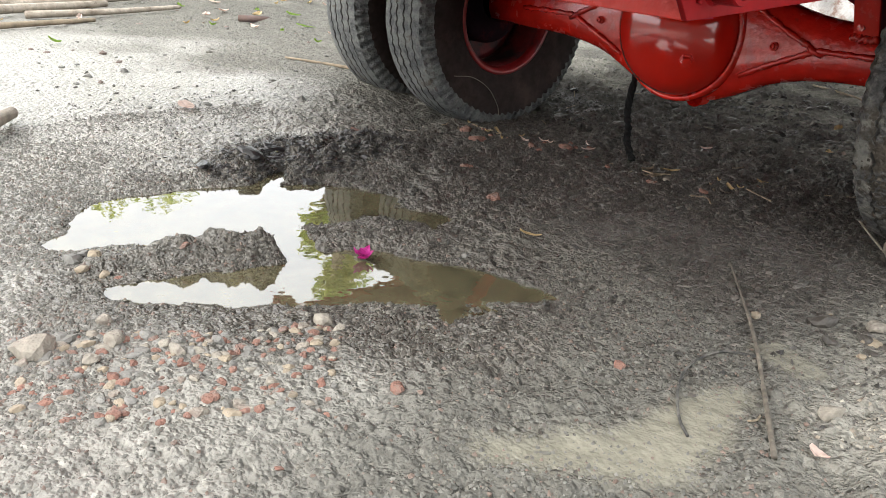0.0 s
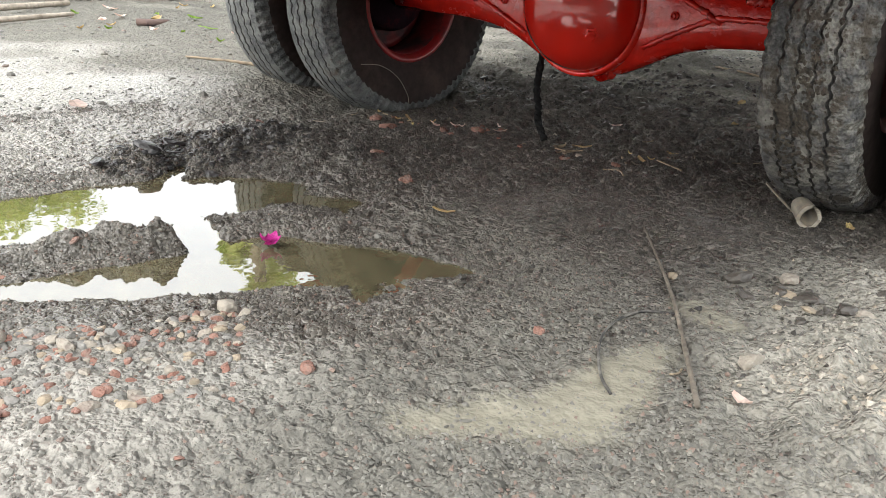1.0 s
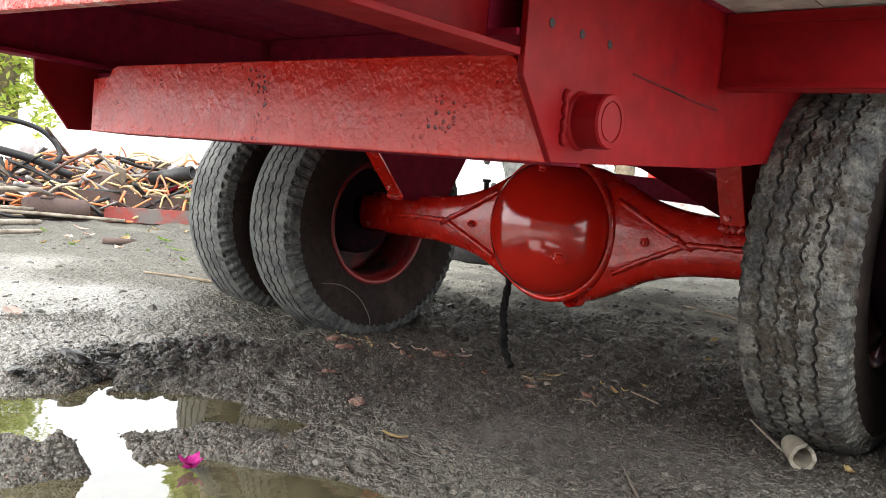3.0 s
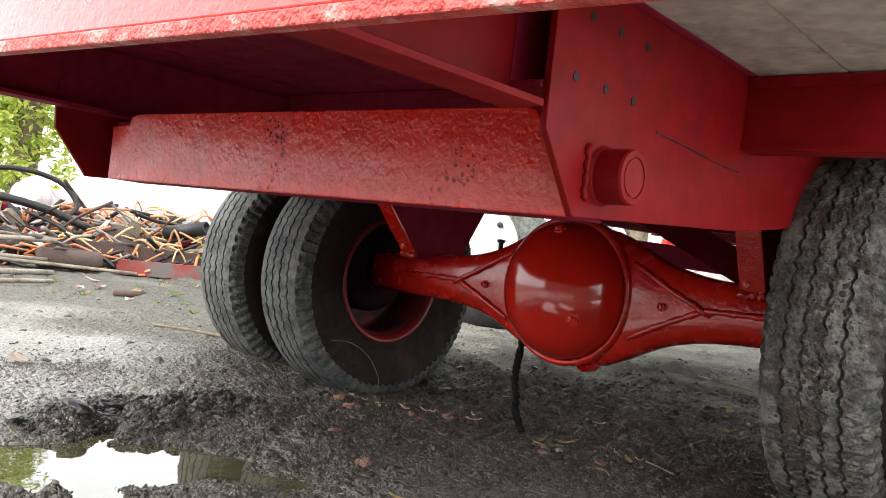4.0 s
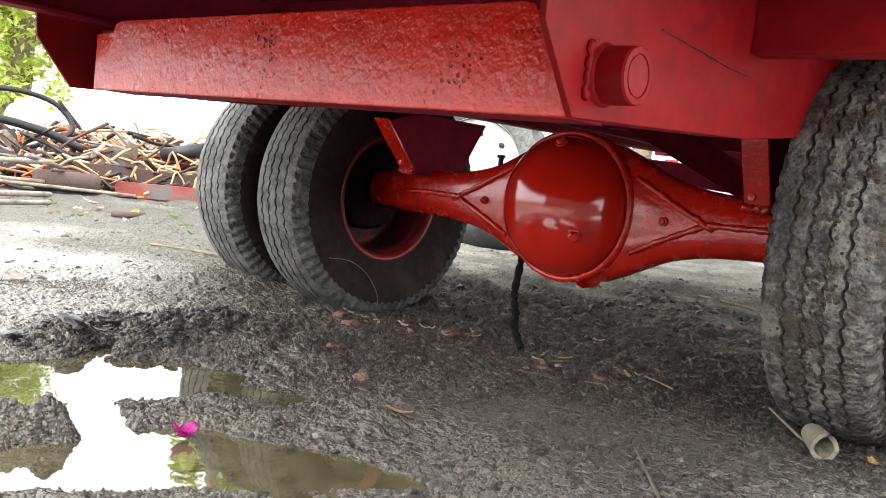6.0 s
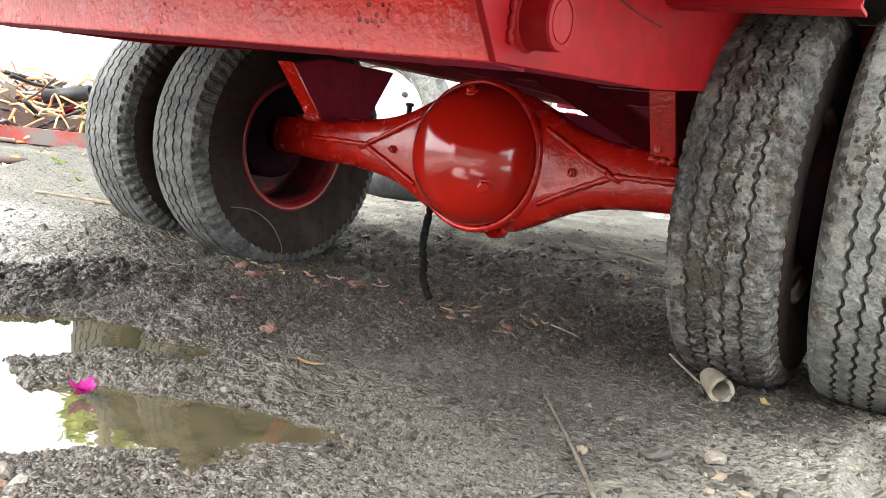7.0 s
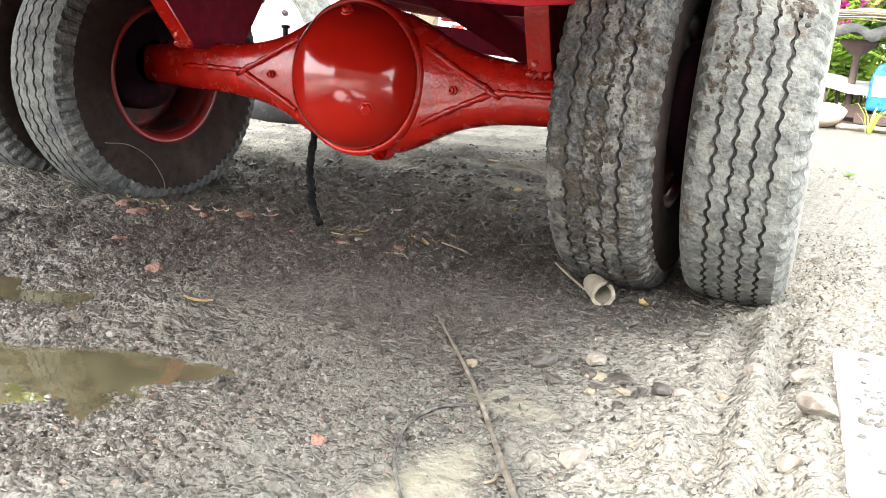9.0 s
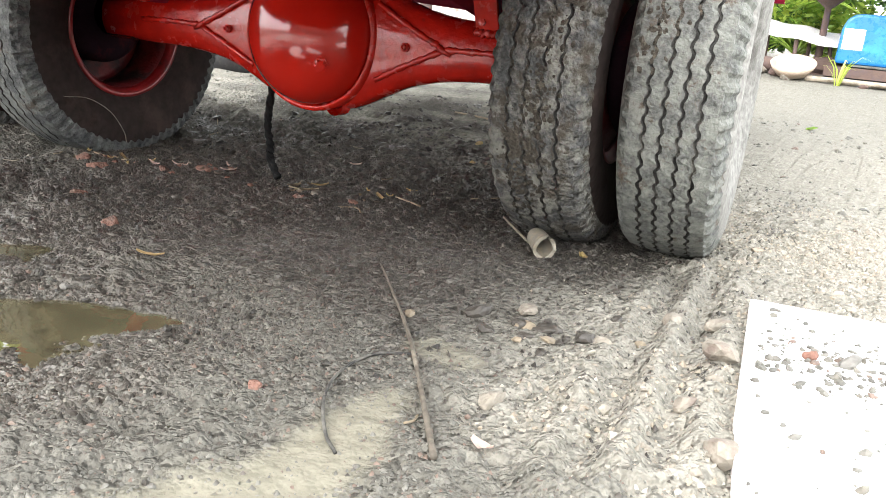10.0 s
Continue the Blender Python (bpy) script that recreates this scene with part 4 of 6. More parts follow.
# ---- wheels ----
def tyre_mesh(name, material, seed, worn, load, w=TYRE_W / 2, wall=M_SIDEWALL):
    """A ribbed lorry tyre: zigzag grooves round the tread, bars across the shoulders."""
    rr = random.Random(seed)
    n = 288
    squeeze = 2 * w / TYRE_W
    grooves = (-0.056, -0.019, 0.019, 0.056)
    prof = []                                   # offset across, radius, kind
    inner, bead = 0.195, 0.208
    prof += [(-w * 0.62, inner, 0), (-w * 0.74, bead, 0), (-w * 0.93, 0.240, 0), (-w * 1.06, 0.290, 0), (-w * 1.08, 0.325, 0), (-w * 1.06, 0.350, 0),
             (-w * 1.03, 0.366, 2), (-w * 0.98, 0.382, 2), (-w * 0.94, 0.396, 2), (-w * 0.86, 0.405, 2), (-w * 0.80, 0.4095, 0)]
    for g in [q * squeeze for q in grooves]:
        top = TYRE_R - 0.9 * g * g - 0.002
        prof += [(g - 0.0036, top, 1), (g - 0.0020, top - 0.0075 * worn, 1), (g + 0.0020, top - 0.0075 * worn, 1), (g + 0.0036, top, 1)]
        if g < 0.05 * squeeze:
            prof += [(g + 0.0187 * squeeze, TYRE_R - 0.9 * (g + 0.0187 * squeeze) ** 2 - 0.002, 0)]
    prof += [(-t, r, k) for t, r, k in prof[:11][::-1]]
    bm = bmesh.new()
    rings = []
    for k in range(n):
        a = 2 * math.pi * k / n
        c, s = math.cos(a), math.sin(a)
        zig = 0.0034 * (1 if (k // 2) % 2 else -1) * (0.8 + 0.2 * math.sin(k * 1.7))
        bar = (k % 4) < 2
        ring = []
        for t, r, kind in prof:
            if kind == 1:
                t = t + zig
            if kind == 2 and not bar:
                r -= 0.006 * worn
                t -= math.copysign(0.005 * worn, t)
            r += 0.0012 * math.sin(3 * a + t * 30) + rr.uniform(-0.0011, 0.0011)
            low = -s * r
            if low > load:                # the tyre sits flat on the ground
                r = load / -s
                t *= 1.04
            ring.append(bm.verts.new((t, r * c, r * s)))
        rings.append(ring)
    m = len(prof)
    for k in range(n):
        p, q = rings[k], rings[(k + 1) % n]
        for i in range(m):
            f = bm.faces.new((p[i], p[(i + 1) % m], q[(i + 1) % m], q[i]))
            a, b = prof[i], prof[(i + 1) % m]
            if max(a[1], b[1]) < 0.37:
                f.material_index, f.smooth = 1, True
            elif a[2] == b[2] == 1 and (abs(a[1] - b[1]) > 0.004 * worn or min(a[1], b[1]) < TYRE_R - 0.9 * a[0] ** 2 - 0.005):
                f.material_index = 2
    bmesh.ops.recalc_face_normals(bm, faces=bm.faces)
    me = finish(bm, name, material)
    me.materials.append(wall)
    me.materials.append(M_GROOVE)
    return me


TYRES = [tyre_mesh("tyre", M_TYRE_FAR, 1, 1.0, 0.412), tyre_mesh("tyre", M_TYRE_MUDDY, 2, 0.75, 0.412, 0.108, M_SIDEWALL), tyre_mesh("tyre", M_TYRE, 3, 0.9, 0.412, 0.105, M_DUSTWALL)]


def wheel(x, side, z, mesh, label, paint=M_RIM, y=AY, yaw=0.0):
    """side: +1 when the dish opens towards +x."""
    hub = on_trailer("wheel", bmesh.new(), paint, pose(x, y, z, 0, 0, yaw), label)
    bm = bmesh.new()
    k = {0: 1.0, 1: 0.90, 2: 0.88}[TYRES.index(mesh)]
    revolve(bm, [(t * k, r) for t, r in ((-0.090, 0.222), (-0.097, 0.219), (-0.097, 0.207), (-0.080, 0.194), (-0.036, 0.186), (0.036, 0.186), (0.080, 0.194), (0.097, 0.207), (0.097, 0.219),
                 (0.090, 0.222), (0.084, 0.210), (0.070, 0.199), (-0.070, 0.199), (-0.084, 0.210))], 72, "x", True)
    hub.data = finish(bm, "wheel", paint, True)
    t = part("tyre", bmesh.new(), M_TYRE, hub, "grey dusty ribbed tyre")
    t.data = mesh
    bm = bmesh.new()
    d = 0.055 * side
    revolve(bm, [(d, 0.187), (d * 1.1, 0.16), (d * 1.5, 0.13), (d * 1.5, 0.09), (d * 1.5 + 0.008 * side, 0.09), (d * 1.5 + 0.008 * side, 0.135), (d * 1.1 + 0.009 * side, 0.165), (d + 0.009 * side, 0.187)], 60, "x", True)
    part("wheel_disc", bm, M_DARK_RED, hub, smooth=True)
    # extra dark lining, added to paint the shade inside the rim
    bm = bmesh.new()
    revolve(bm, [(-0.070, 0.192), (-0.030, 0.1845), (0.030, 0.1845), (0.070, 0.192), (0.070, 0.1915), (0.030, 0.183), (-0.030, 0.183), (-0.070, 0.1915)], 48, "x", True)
    part("rim_barrel", bm, M_DARK_RED, hub, "dark lining that shades the inside of the rim", smooth=True)
    return hub


near_inner = wheel(-0.520, 1, 0.411, TYRES[1], "inner dual wheel with a muddy worn tyre", M_RIM, 2.359, 3.0)
near_outer = wheel(-0.261, -1, 0.424, TYRES[2], "outer dual wheel with a pale dusty tyre", M_DARK_RED, 2.384, 5.0)
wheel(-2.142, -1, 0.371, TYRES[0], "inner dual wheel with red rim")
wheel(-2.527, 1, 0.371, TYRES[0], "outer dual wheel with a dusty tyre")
# brake drums fill the rims; their black face paints the dark interior
for s in (-1, 1):
    bm = bmesh.new()
    revolve(bm, [(s * 0.845, 0.064), (s * 0.85, 0.10), (s * 0.855, 0.135), (s * 0.865, 0.150), (s * 0.88, 0.154), (s * 0.98, 0.154), (s * 1.10, 0.10), (s * 1.12, 0.0)], 56, "x")
    on_trailer("brake_drum", bm, M_BRAKE, AXLE, "black brake drum", smooth=True)


# mud caked on the near treads
def mud_cake(parent, spots, seed):
    r = random.Random(seed)
    for t0, z0, wide, tall, count in spots:
        bm = bmesh.new()
        for _ in range(count):
            t, z = r.gauss(t0, wide), r.gauss(z0, tall)
            size = r.uniform(0.0018, 0.0055)
            rad = 0.4165 - 0.9 * t * t
            a = math.pi - math.asin(max(-0.95, min(0.95, z / rad)))
            geo = bmesh.ops.create_icosphere(bm, subdivisions=1, radius=1.0)
            turn = Matrix.Rotation(a, 3, "X")
            for v in geo["verts"]:
                q = Vector((v.co.x * size * 1.4, v.co.y * size * 0.5, v.co.z * size * 1.5)) * r.uniform(0.75, 1.25)
                v.co = turn @ (q + Vector((0, rad, 0))) + Vector((t, 0, 0))
        cake = part("mud_cake", bm, M_MUDCAKE, parent, "brown mud caked on the tread")
        cake["kind"] = "stuff"


mud_cake(near_outer, ((0.015, 0.205, 0.022, 0.010, 190), (-0.035, 0.135, 0.016, 0.020, 190), (-0.05, 0.06, 0.012, 0.02, 120), (0.055, 0.20, 0.009, 0.009, 60), (0.05, 0.30, 0.012, 0.015, 60)), 5)
mud_cake(near_inner, ((-0.01, -0.02, 0.026, 0.08, 260), (0.02, 0.16, 0.022, 0.04, 110), (-0.03, -0.22, 0.025, 0.06, 130)), 6)


# ---- yard: things on the ground ----
def stone_mesh(bm, centre, size, rr, sub=1, flat=0.65):
    geo = bmesh.ops.create_icosphere(bm, subdivisions=sub, radius=1.0)
    turn = Euler((rr.uniform(-0.5, 0.5), rr.uniform(-0.5, 0.5), rr.uniform(0, 6.3))).to_matrix()
    sx, sy, sz = size * rr.uniform(0.75, 1.3), size * rr.uniform(0.6, 1.0), size * flat * rr.uniform(0.7, 1.1)
    for v in geo["verts"]:
        p = Vector((v.co.x * sx, v.co.y * sy, v.co.z * sz))
        p *= 1 + 0.28 * noise.noise(v.co * 1.7 + Vector((rr.random() * 0.02 + centre[0] * 9, centre[1] * 9, 0)))
        v.co = turn @ p + Vector(centre)


def scatter(name, count, material, place, size, seed, label, category, sink=0.55, level=None):
    """Loose crumbs in one mesh. place gives the spots, size their radii; level lays them on a flat top."""
    bm0 = bmesh.new()
    bmesh.ops.create_icosphere(bm0, subdivisions=1, radius=1.0)
    base = np.array([v.co[:] for v in bm0.verts])
    faces = np.array([[v.index for v in f.verts] for f in bm0.faces])
    bm0.free()
    rr = np.random.default_rng(seed)
    xs, ys = place(rr, count)
    ss = size(rr, len(xs))
    zs = ground_z(xs, ys) if level is None else np.full(len(xs), level)
    n, k = len(xs), len(base)
    jig = 1 + rr.uniform(-0.28, 0.28, (n, k, 1))
    scale = np.stack([rr.uniform(0.75, 1.35, n), rr.uniform(0.6, 1.0, n), rr.uniform(0.45, 0.8, n)], -1)[:, None, :]
    P = base[None] * jig * scale * ss[:, None, None]
    a = rr.uniform(0, 6.3, n)[:, None]
    b = rr.uniform(-0.4, 0.4, n)[:, None]
    x, y, z = P[..., 0], P[..., 1], P[..., 2]
    x, z = x * np.cos(b) - z * np.sin(b), x * np.sin(b) + z * np.cos(b)
    x, y = x * np.cos(a) - y * np.sin(a), x * np.sin(a) + y * np.cos(a)
    V = np.stack([x + xs[:, None], y + ys[:, None], z + (zs + ss * (0.5 - sink))[:, None]], -1).reshape(-1, 3)
    F = (faces[None] + (np.arange(n) * k)[:, None, None]).reshape(-1, 3)
    me = bpy.data.meshes.new(name)
    me.from_pydata(V.tolist(), [], F.tolist())
    me.materials.append(material)
    return tagged(new(name, me), label, category, kind="stuff")


def area(x0, x1, y0, y1, keep):
    def place(rr, count):
        x, y = rr.uniform(x0, x1, count), rr.uniform(y0, y1, count)
        ok = (rr.uniform(0, 1, count) < keep(x, y)) & (puddle(x, y) > 0.004)
        return x[ok], y[ok]
    return place


def small(lo, hi, power=3.0):
    return lambda rr, n: lo + (hi - lo) * rr.uniform(0, 1, n) ** power


def patchy(x, y):
    return np.clip(0.5 + 0.9 * fbm(x, y, 0.35, 3, 77), 0.05, 1)


scatter("gravel", 36000, M_GRAVEL, area(-1.9, 0.1, 0.25, 1.30, lambda x, y: (0.25 + 0.75 * patchy(x, y)) * (1 - zones(x, y)[2]) * (1 - 0.9 * zones(x, y)[1]) * (1 - 0.7 * zones(x, y)[3]) * (1 - 0.92 * trodden(x, y)) * (1 - 0.7 * rise(-1.0, -0.6, x + 0.6 * (y - 1.0)) * rise(0.75, 1.0, y))), small(0.0022, 0.0062, 2.0), 11,
        "dense grey gravel pressed into the mud", "gravel", 0.62)
scatter("mud_crumbs", 32000, M_MUDCLOD, area(-2.9, 0.0, 0.9, 3.6, lambda x, y: patchy(x, y) * (0.03 + 0.97 * zones(x, y)[0] ** 1.5) * (1 - zones(x, y)[2])), small(0.002, 0.010, 2.4), 12,
        "dark crumbs of wet mud", "mud")
scatter("wet_grit", 34000, M_WETCRUMB, area(-2.3, -0.35, 1.25, 3.5, lambda x, y: (0.15 + 0.85 * patchy(x, y)) * np.clip(zones(x, y)[0] * 1.3, 0, 1) * (1 - 0.9 * trodden(x, y)) * (1 - zones(x, y)[2])), small(0.0022, 0.0085, 2.4), 19,
        "dark wet grit and crumbs under the trailer", "gravel", 0.45)
scatter("wet_clods", 9000, M_WETCRUMB, area(-3.4, -0.5, 2.4, 5.4, lambda x, y: np.clip(1.8 * fbm(x, 1.8 * y, 0.28, 3, 58), 0, 1) * (0.3 + 0.7 * rise(-2.4, -1.6, x))), small(0.005, 0.022, 2.4), 17,
        "dark wet clods of mud strewn beyond the axle", "mud", 0.6)
scatter("dry_clods", 1500, M_DRYCLOD, area(-0.42, 0.6, 0.8, 2.6, lambda x, y: patchy(x, y) ** 2 * zones(x, y)[1] ** 4), small(0.005, 0.016, 2.6), 18,
        "pale clods of dry earth beside the wheel tracks", "earth", 0.68)
scatter("dry_crumbs", 16000, M_DRYCLOD, area(-0.5, 0.7, 0.7, 3.2, lambda x, y: patchy(x, y) * zones(x, y)[1] ** 6), small(0.002, 0.0065, 3.0), 13,
        "pale dry crumbs of earth and sand", "gravel")
scatter("far_gravel", 6000, M_GRAVEL, area(-6.5, 1.2, 1.0, 6.5, lambda x, y: patchy(x, y) * rise(1.0, 2.2, np.hypot(x + 0.8, y - 1.4))), small(0.004, 0.020), 14,
        "grey gravel on the open yard", "gravel")


def churned(r, c):
    a, q = r.uniform(0, 6.3, c), r.uniform(0, 1, c) ** 0.6
    x, y = -1.86 + 0.17 * q * np.cos(a), 1.40 + 0.34 * q * np.sin(a)
    ok = puddle(x, y) > 0.0
    return x[ok], y[ok]


scatter("churned_mud", 2600, M_BLACKMUD, churned, small(0.002, 0.011, 2.4), 16, "black churned mud heaped beside the puddle", "mud", 0.5)


def grains(name, count, material, x0, x1, y0, y1, keep, lo, hi, seed, label):
    """Fine angular grains in one mesh."""
    rr = np.random.default_rng(seed)
    x, y = rr.uniform(x0, x1, count), rr.uniform(y0, y1, count)
    ok = (rr.uniform(0, 1, count) < keep(x, y)) & (puddle(x, y) > 0.002)
    x, y = x[ok], y[ok]
    n = len(x)
    s = lo + (hi - lo) * rr.uniform(0, 1, n) ** 2.5
    base = np.array([(1, 0, 0), (-1, 0, 0), (0, 1, 0), (0, -1, 0), (0, 0, 1.0)])
    P = base[None] * rr.uniform(0.6, 1.3, (n, 5, 1)) * s[:, None, None] + rr.uniform(-0.35, 0.35, (n, 5, 3)) * s[:, None, None]
    a = rr.uniform(0, 6.3, n)[:, None]
    px, py = P[..., 0] * np.cos(a) - P[..., 1] * np.sin(a), P[..., 0] * np.sin(a) + P[..., 1] * np.cos(a)
    V = np.stack([px + x[:, None], py + y[:, None], P[..., 2] * 1.05 + ground_z(x, y)[:, None] - 0.0005], -1).reshape(-1, 3)
    F = (np.array([(0, 2, 4), (2, 1, 4), (1, 3, 4), (3, 0, 4)])[None] + (np.arange(n) * 5)[:, None, None]).reshape(-1, 3)
    me = bpy.data.meshes.new(name)
    me.from_pydata(V.tolist(), [], F.tolist())
    me.materials.append(material)
    me.shade_smooth()
    return tagged(new(name, me), label, "gravel", kind="stuff")


grains("mud_grains", 250000, M_MUDCLOD, -2.6, 0.0, 0.85, 3.6, lambda x, y: (0.4 + 0.6 * patchy(x, y)) * (0.08 + 0.92 * zones(x, y)[0]) * (1 - zones(x, y)[2]) * (1 - 0.5 * trodden(x, y)), 0.0016, 0.0062, 61, "fine dark grains of wet mud")
grains("grey_grains", 190000, M_GRAVEL, -2.4, 0.5, 0.2, 1.5, lambda x, y: patchy(x, y) * (1 - 0.8 * zones(x, y)[2]) * (1 - 0.92 * zones(x, y)[1]), 0.0014, 0.0046, 62, "fine grey grit on the yard")
grains("pale_grains", 70000, M_DRYCLOD, -0.5, 0.7, 0.7, 3.0, lambda x, y: patchy(x, y) * zones(x, y)[1] ** 5, 0.002, 0.006, 63, "fine pale grit on dry ground")


def chunk(name, x, y, size, material, label, category, seed, group="", flat=0.6, rise_=0.3):
    rr = random.Random(seed)
    bm = bmesh.new()
    stone_mesh(bm, (0, 0, 0), size, rr, 2, flat)
    for v in bm.verts:                          # a broken face or two
        for d, k in ((Vector((0.8, 0.3, 0.5)), 0.55), (Vector((-0.4, -0.8, 0.3)), 0.6), (Vector((0.1, 0.2, 1)), 0.42)):
            d = d.normalized()
            over = v.co.dot(d) - size * k
            if over > 0:
                v.co -= d * over * 0.9
    return thing(name, bm, material, label, category, group, m=pose(x, y, floor_z(x, y) + size * flat * rise_, 0, 0, rr.uniform(0, 360)))


# broken bricks lying about
rr = random.Random(5)
BRICKS = [(-1.788, 1.979, 0.030), (-1.559, 2.155, 0.024), (-1.304, 1.604, 0.022), (-1.552, 1.717, 0.022), (-0.552, 1.194, 0.014), (-0.690, 0.841, 0.016), (-2.0, 1.63, 0.022),
          (-1.50, 1.36, 0.015), (-1.62, 2.06, 0.02), (-1.90, 2.02, 0.026)]
for k, (x, y, s) in enumerate(BRICKS):
    chunk("brick_fragment", x, y, s, M_BRICK, "broken piece of red brick pressed into mud", "brick", 100 + k, "brick fragments", 0.5)
for k in range(380):
    p, q = rr.random(), rr.random() ** 1.4
    x, y = -1.16 + 0.24 * p + (0.26 - 0.02 * p) * q, 0.42 + 0.48 * p + (-0.06 - 0.12 * p) * q
    if k >= 365:
        x, y = rr.uniform(-2.4, 0.2), rr.uniform(0.5, 1.4)
    if k % 5 > 1 and puddle(np.array([x]), np.array([y]))[0] > 0.01:
        chunk("stone", x, y, rr.uniform(0.004, 0.014) * (1.3 if p < 0.4 and q < 0.3 else 1), rr.choice((M_STONE, M_TAN, M_GREYSTONE, M_GREYSTONE)), "small rounded pebble at the edge of the puddle", "stone", 900 + k, "loose stones", 0.6, -0.12)
        continue
    if puddle(np.array([x]), np.array([y]))[0] > 0.015:
        chunk("brick_fragment", x, y, rr.uniform(0.004, 0.013), M_BRICK, "small chip of red brick among gravel", "brick", 200 + k, "brick fragments", 0.45, -0.1)
for k, (x, y, s) in enumerate(((-1.095, 0.439, 0.036), (-0.952, 0.874, 0.022), (-0.016, 1.587, 0.034), (-0.266, 1.342, 0.020), (-1.176, 2.164, 0.015), (0.04, 1.30, 0.03),
                               (-1.06, 0.55, 0.022), (-1.02, 0.50, 0.018), (-0.98, 0.62, 0.016), (-1.14, 0.56, 0.018), (-0.20, 1.62, 0.018), (-0.12, 1.75, 0.02), (-0.367, 1.711, 0.024),
                               (-0.05, 1.76, 0.022), (-0.03, 1.42, 0.018))):
    chunk("stone", x, y, s, M_STONE, "rough buff stone half sunk in the ground", "stone", 300 + k, "loose stones", 0.65, 0.4)
for k, (x, y, s) in enumerate(((-0.44, 1.66, 0.03), (-0.30, 1.66, 0.025))):
    chunk("mud_clod", x, y, s, M_MUDCLOD, "dark wet clod of mud", "mud clod", 400 + k, "mud clods", 0.5, 0.25)
for k in range(20):
    x, y = -0.30 + rr.gauss(0, 0.07), 1.62 + rr.gauss(0, 0.07)
    chunk("mud_clod", x, y, rr.uniform(0.008, 0.022), M_MUDCLOD if k % 3 else M_TAN, "dark wet clod of mud" if k % 3 else "tan crumb of earth among the clods", "mud clod", 490 + k, "mud clods", 0.5, 0.2)
for k in range(9):
    x, y = -1.84 + rr.uniform(-0.17, 0.15), 1.38 + rr.uniform(-0.32, 0.34)
    chunk("mud_clod", x, y, rr.uniform(0.018, 0.04), M_BLACKMUD, "glistening black clod of churned mud", "mud clod", 430 + k, "mud clods", 0.4, -0.1)
for k, (x, y, s) in enumerate(((-1.63, 1.16, 0.035), (-1.68, 1.06, 0.03), (-1.60, 1.10, 0.022), (-1.70, 0.99, 0.018), (-1.55, 0.74, 0.016))):
    chunk("mud_clod", x, y, s, M_BLACKMUD, "black clod of mud sticking out of the puddle", "mud clod", 460 + k, "mud clods", 0.45, 1.6)

for k in range(14):
    chunk("stone", rr.uniform(-1.40, -0.95), rr.uniform(2.10, 2.36), rr.uniform(0.005, 0.012), rr.choice((M_TAN, M_STONE, M_GREYSTONE)), "pale chip of stone on the mud under the axle", "stone", 750 + k, "loose stones", 0.5, 0.3)
# white slab lying beside the wheels
bm = bmesh.new()
prism(bm, [(0, 0), (1.1, 0.02), (1.1, -1.05), (0.015, -1.05), (-0.004, -0.5)], -0.045, 0.0, "z")
slab = thing("plaster_slab", bm, M_SLAB, "white slab lying flat on the dry ground beside the wheels", "slab", m=pose(-0.020, 1.905, 0.068, 0, 0, 6.6))
mod = slab.modifiers.new("edge", "BEVEL")
mod.width, mod.segments = 0.004, 2
def on_slab(r, c):
    x, y = r.uniform(0.02, 0.75, c), np.where(r.uniform(0, 1, c) < 0.7, r.normal(1.66, 0.07, c), r.uniform(1.05, 1.88, c))
    ok = x > -0.005 + 0.116 * (1.90 - y)
    return x[ok], y[ok]


scatter("slab_crumbs", 1300, M_GRAVEL, on_slab, small(0.0014, 0.0085, 2.6), 15, "dark crumbs of mud lying on the white slab", "mud", 0.35, 0.068)
for k in range(7):
    x, y = 0.10 + 0.07 * k + 0.02 * math.sin(5 * k), 1.66 + 0.05 * math.sin(3 * k)
    bm = bmesh.new()
    stone_mesh(bm, (0, 0, 0), 0.013 + 0.004 * math.sin(2 * k), random.Random(610 + k), 2, 0.55)
    thing("brick_fragment" if k % 3 == 0 else "stone", bm, M_BRICK if k % 3 == 0 else M_GREYSTONE, "small chip lying on the white slab", "stone", "loose stones", m=pose(x, y, 0.073))


def bar(name, pts, radius, material, label, category, group="", n=8, steps=6, squash=1.0):
    bm = bmesh.new()
    line = smooth_line(pts, steps)
    if isinstance(radius, tuple):
        radius = [radius[0] + (radius[1] - radius[0]) * i / (len(line) - 1) for i in range(len(line))]
    sweep(bm, line, radius, n, squash)
    return thing(name, bm, material, label, category, group, smooth=True)


def lying(pts, r=0.0):
    return [(x, y, floor_z(x, y) + r) for x, y in pts]


bar("bamboo_stick", lying([(-0.71, 1.765), (-0.575, 1.603), (-0.521, 1.538), (-0.448, 1.440), (-0.361, 1.315), (-0.25, 1.146)], 0.005), (0.0026, 0.0044), M_STICK, "thin split bamboo stick lying on mud", "stick")
bar("cable_piece", lying([(-0.43, 1.425), (-0.484, 1.387), (-0.488, 1.306), (-0.45, 1.212), (-0.40, 1.145), (-0.36, 1.11)], 0.002), 0.0024, M_GROOVE, "bent piece of black cable half buried in silt", "cable")
bm = bmesh.new()
line = smooth_line([(-1.43, 2.30, 0.31), (-1.430, 2.28, 0.22), (-1.428, 2.27, 0.15), (-1.405, 2.255, 0.10), (-1.398, 2.25, 0.06), (-1.36, 2.24, 0.010)], 12)
sweep(bm, line, [0.0095 + 0.0022 * math.sin(1.3 * i) + 0.0012 * math.sin(3.1 * i) for i in range(len(line))], 9)
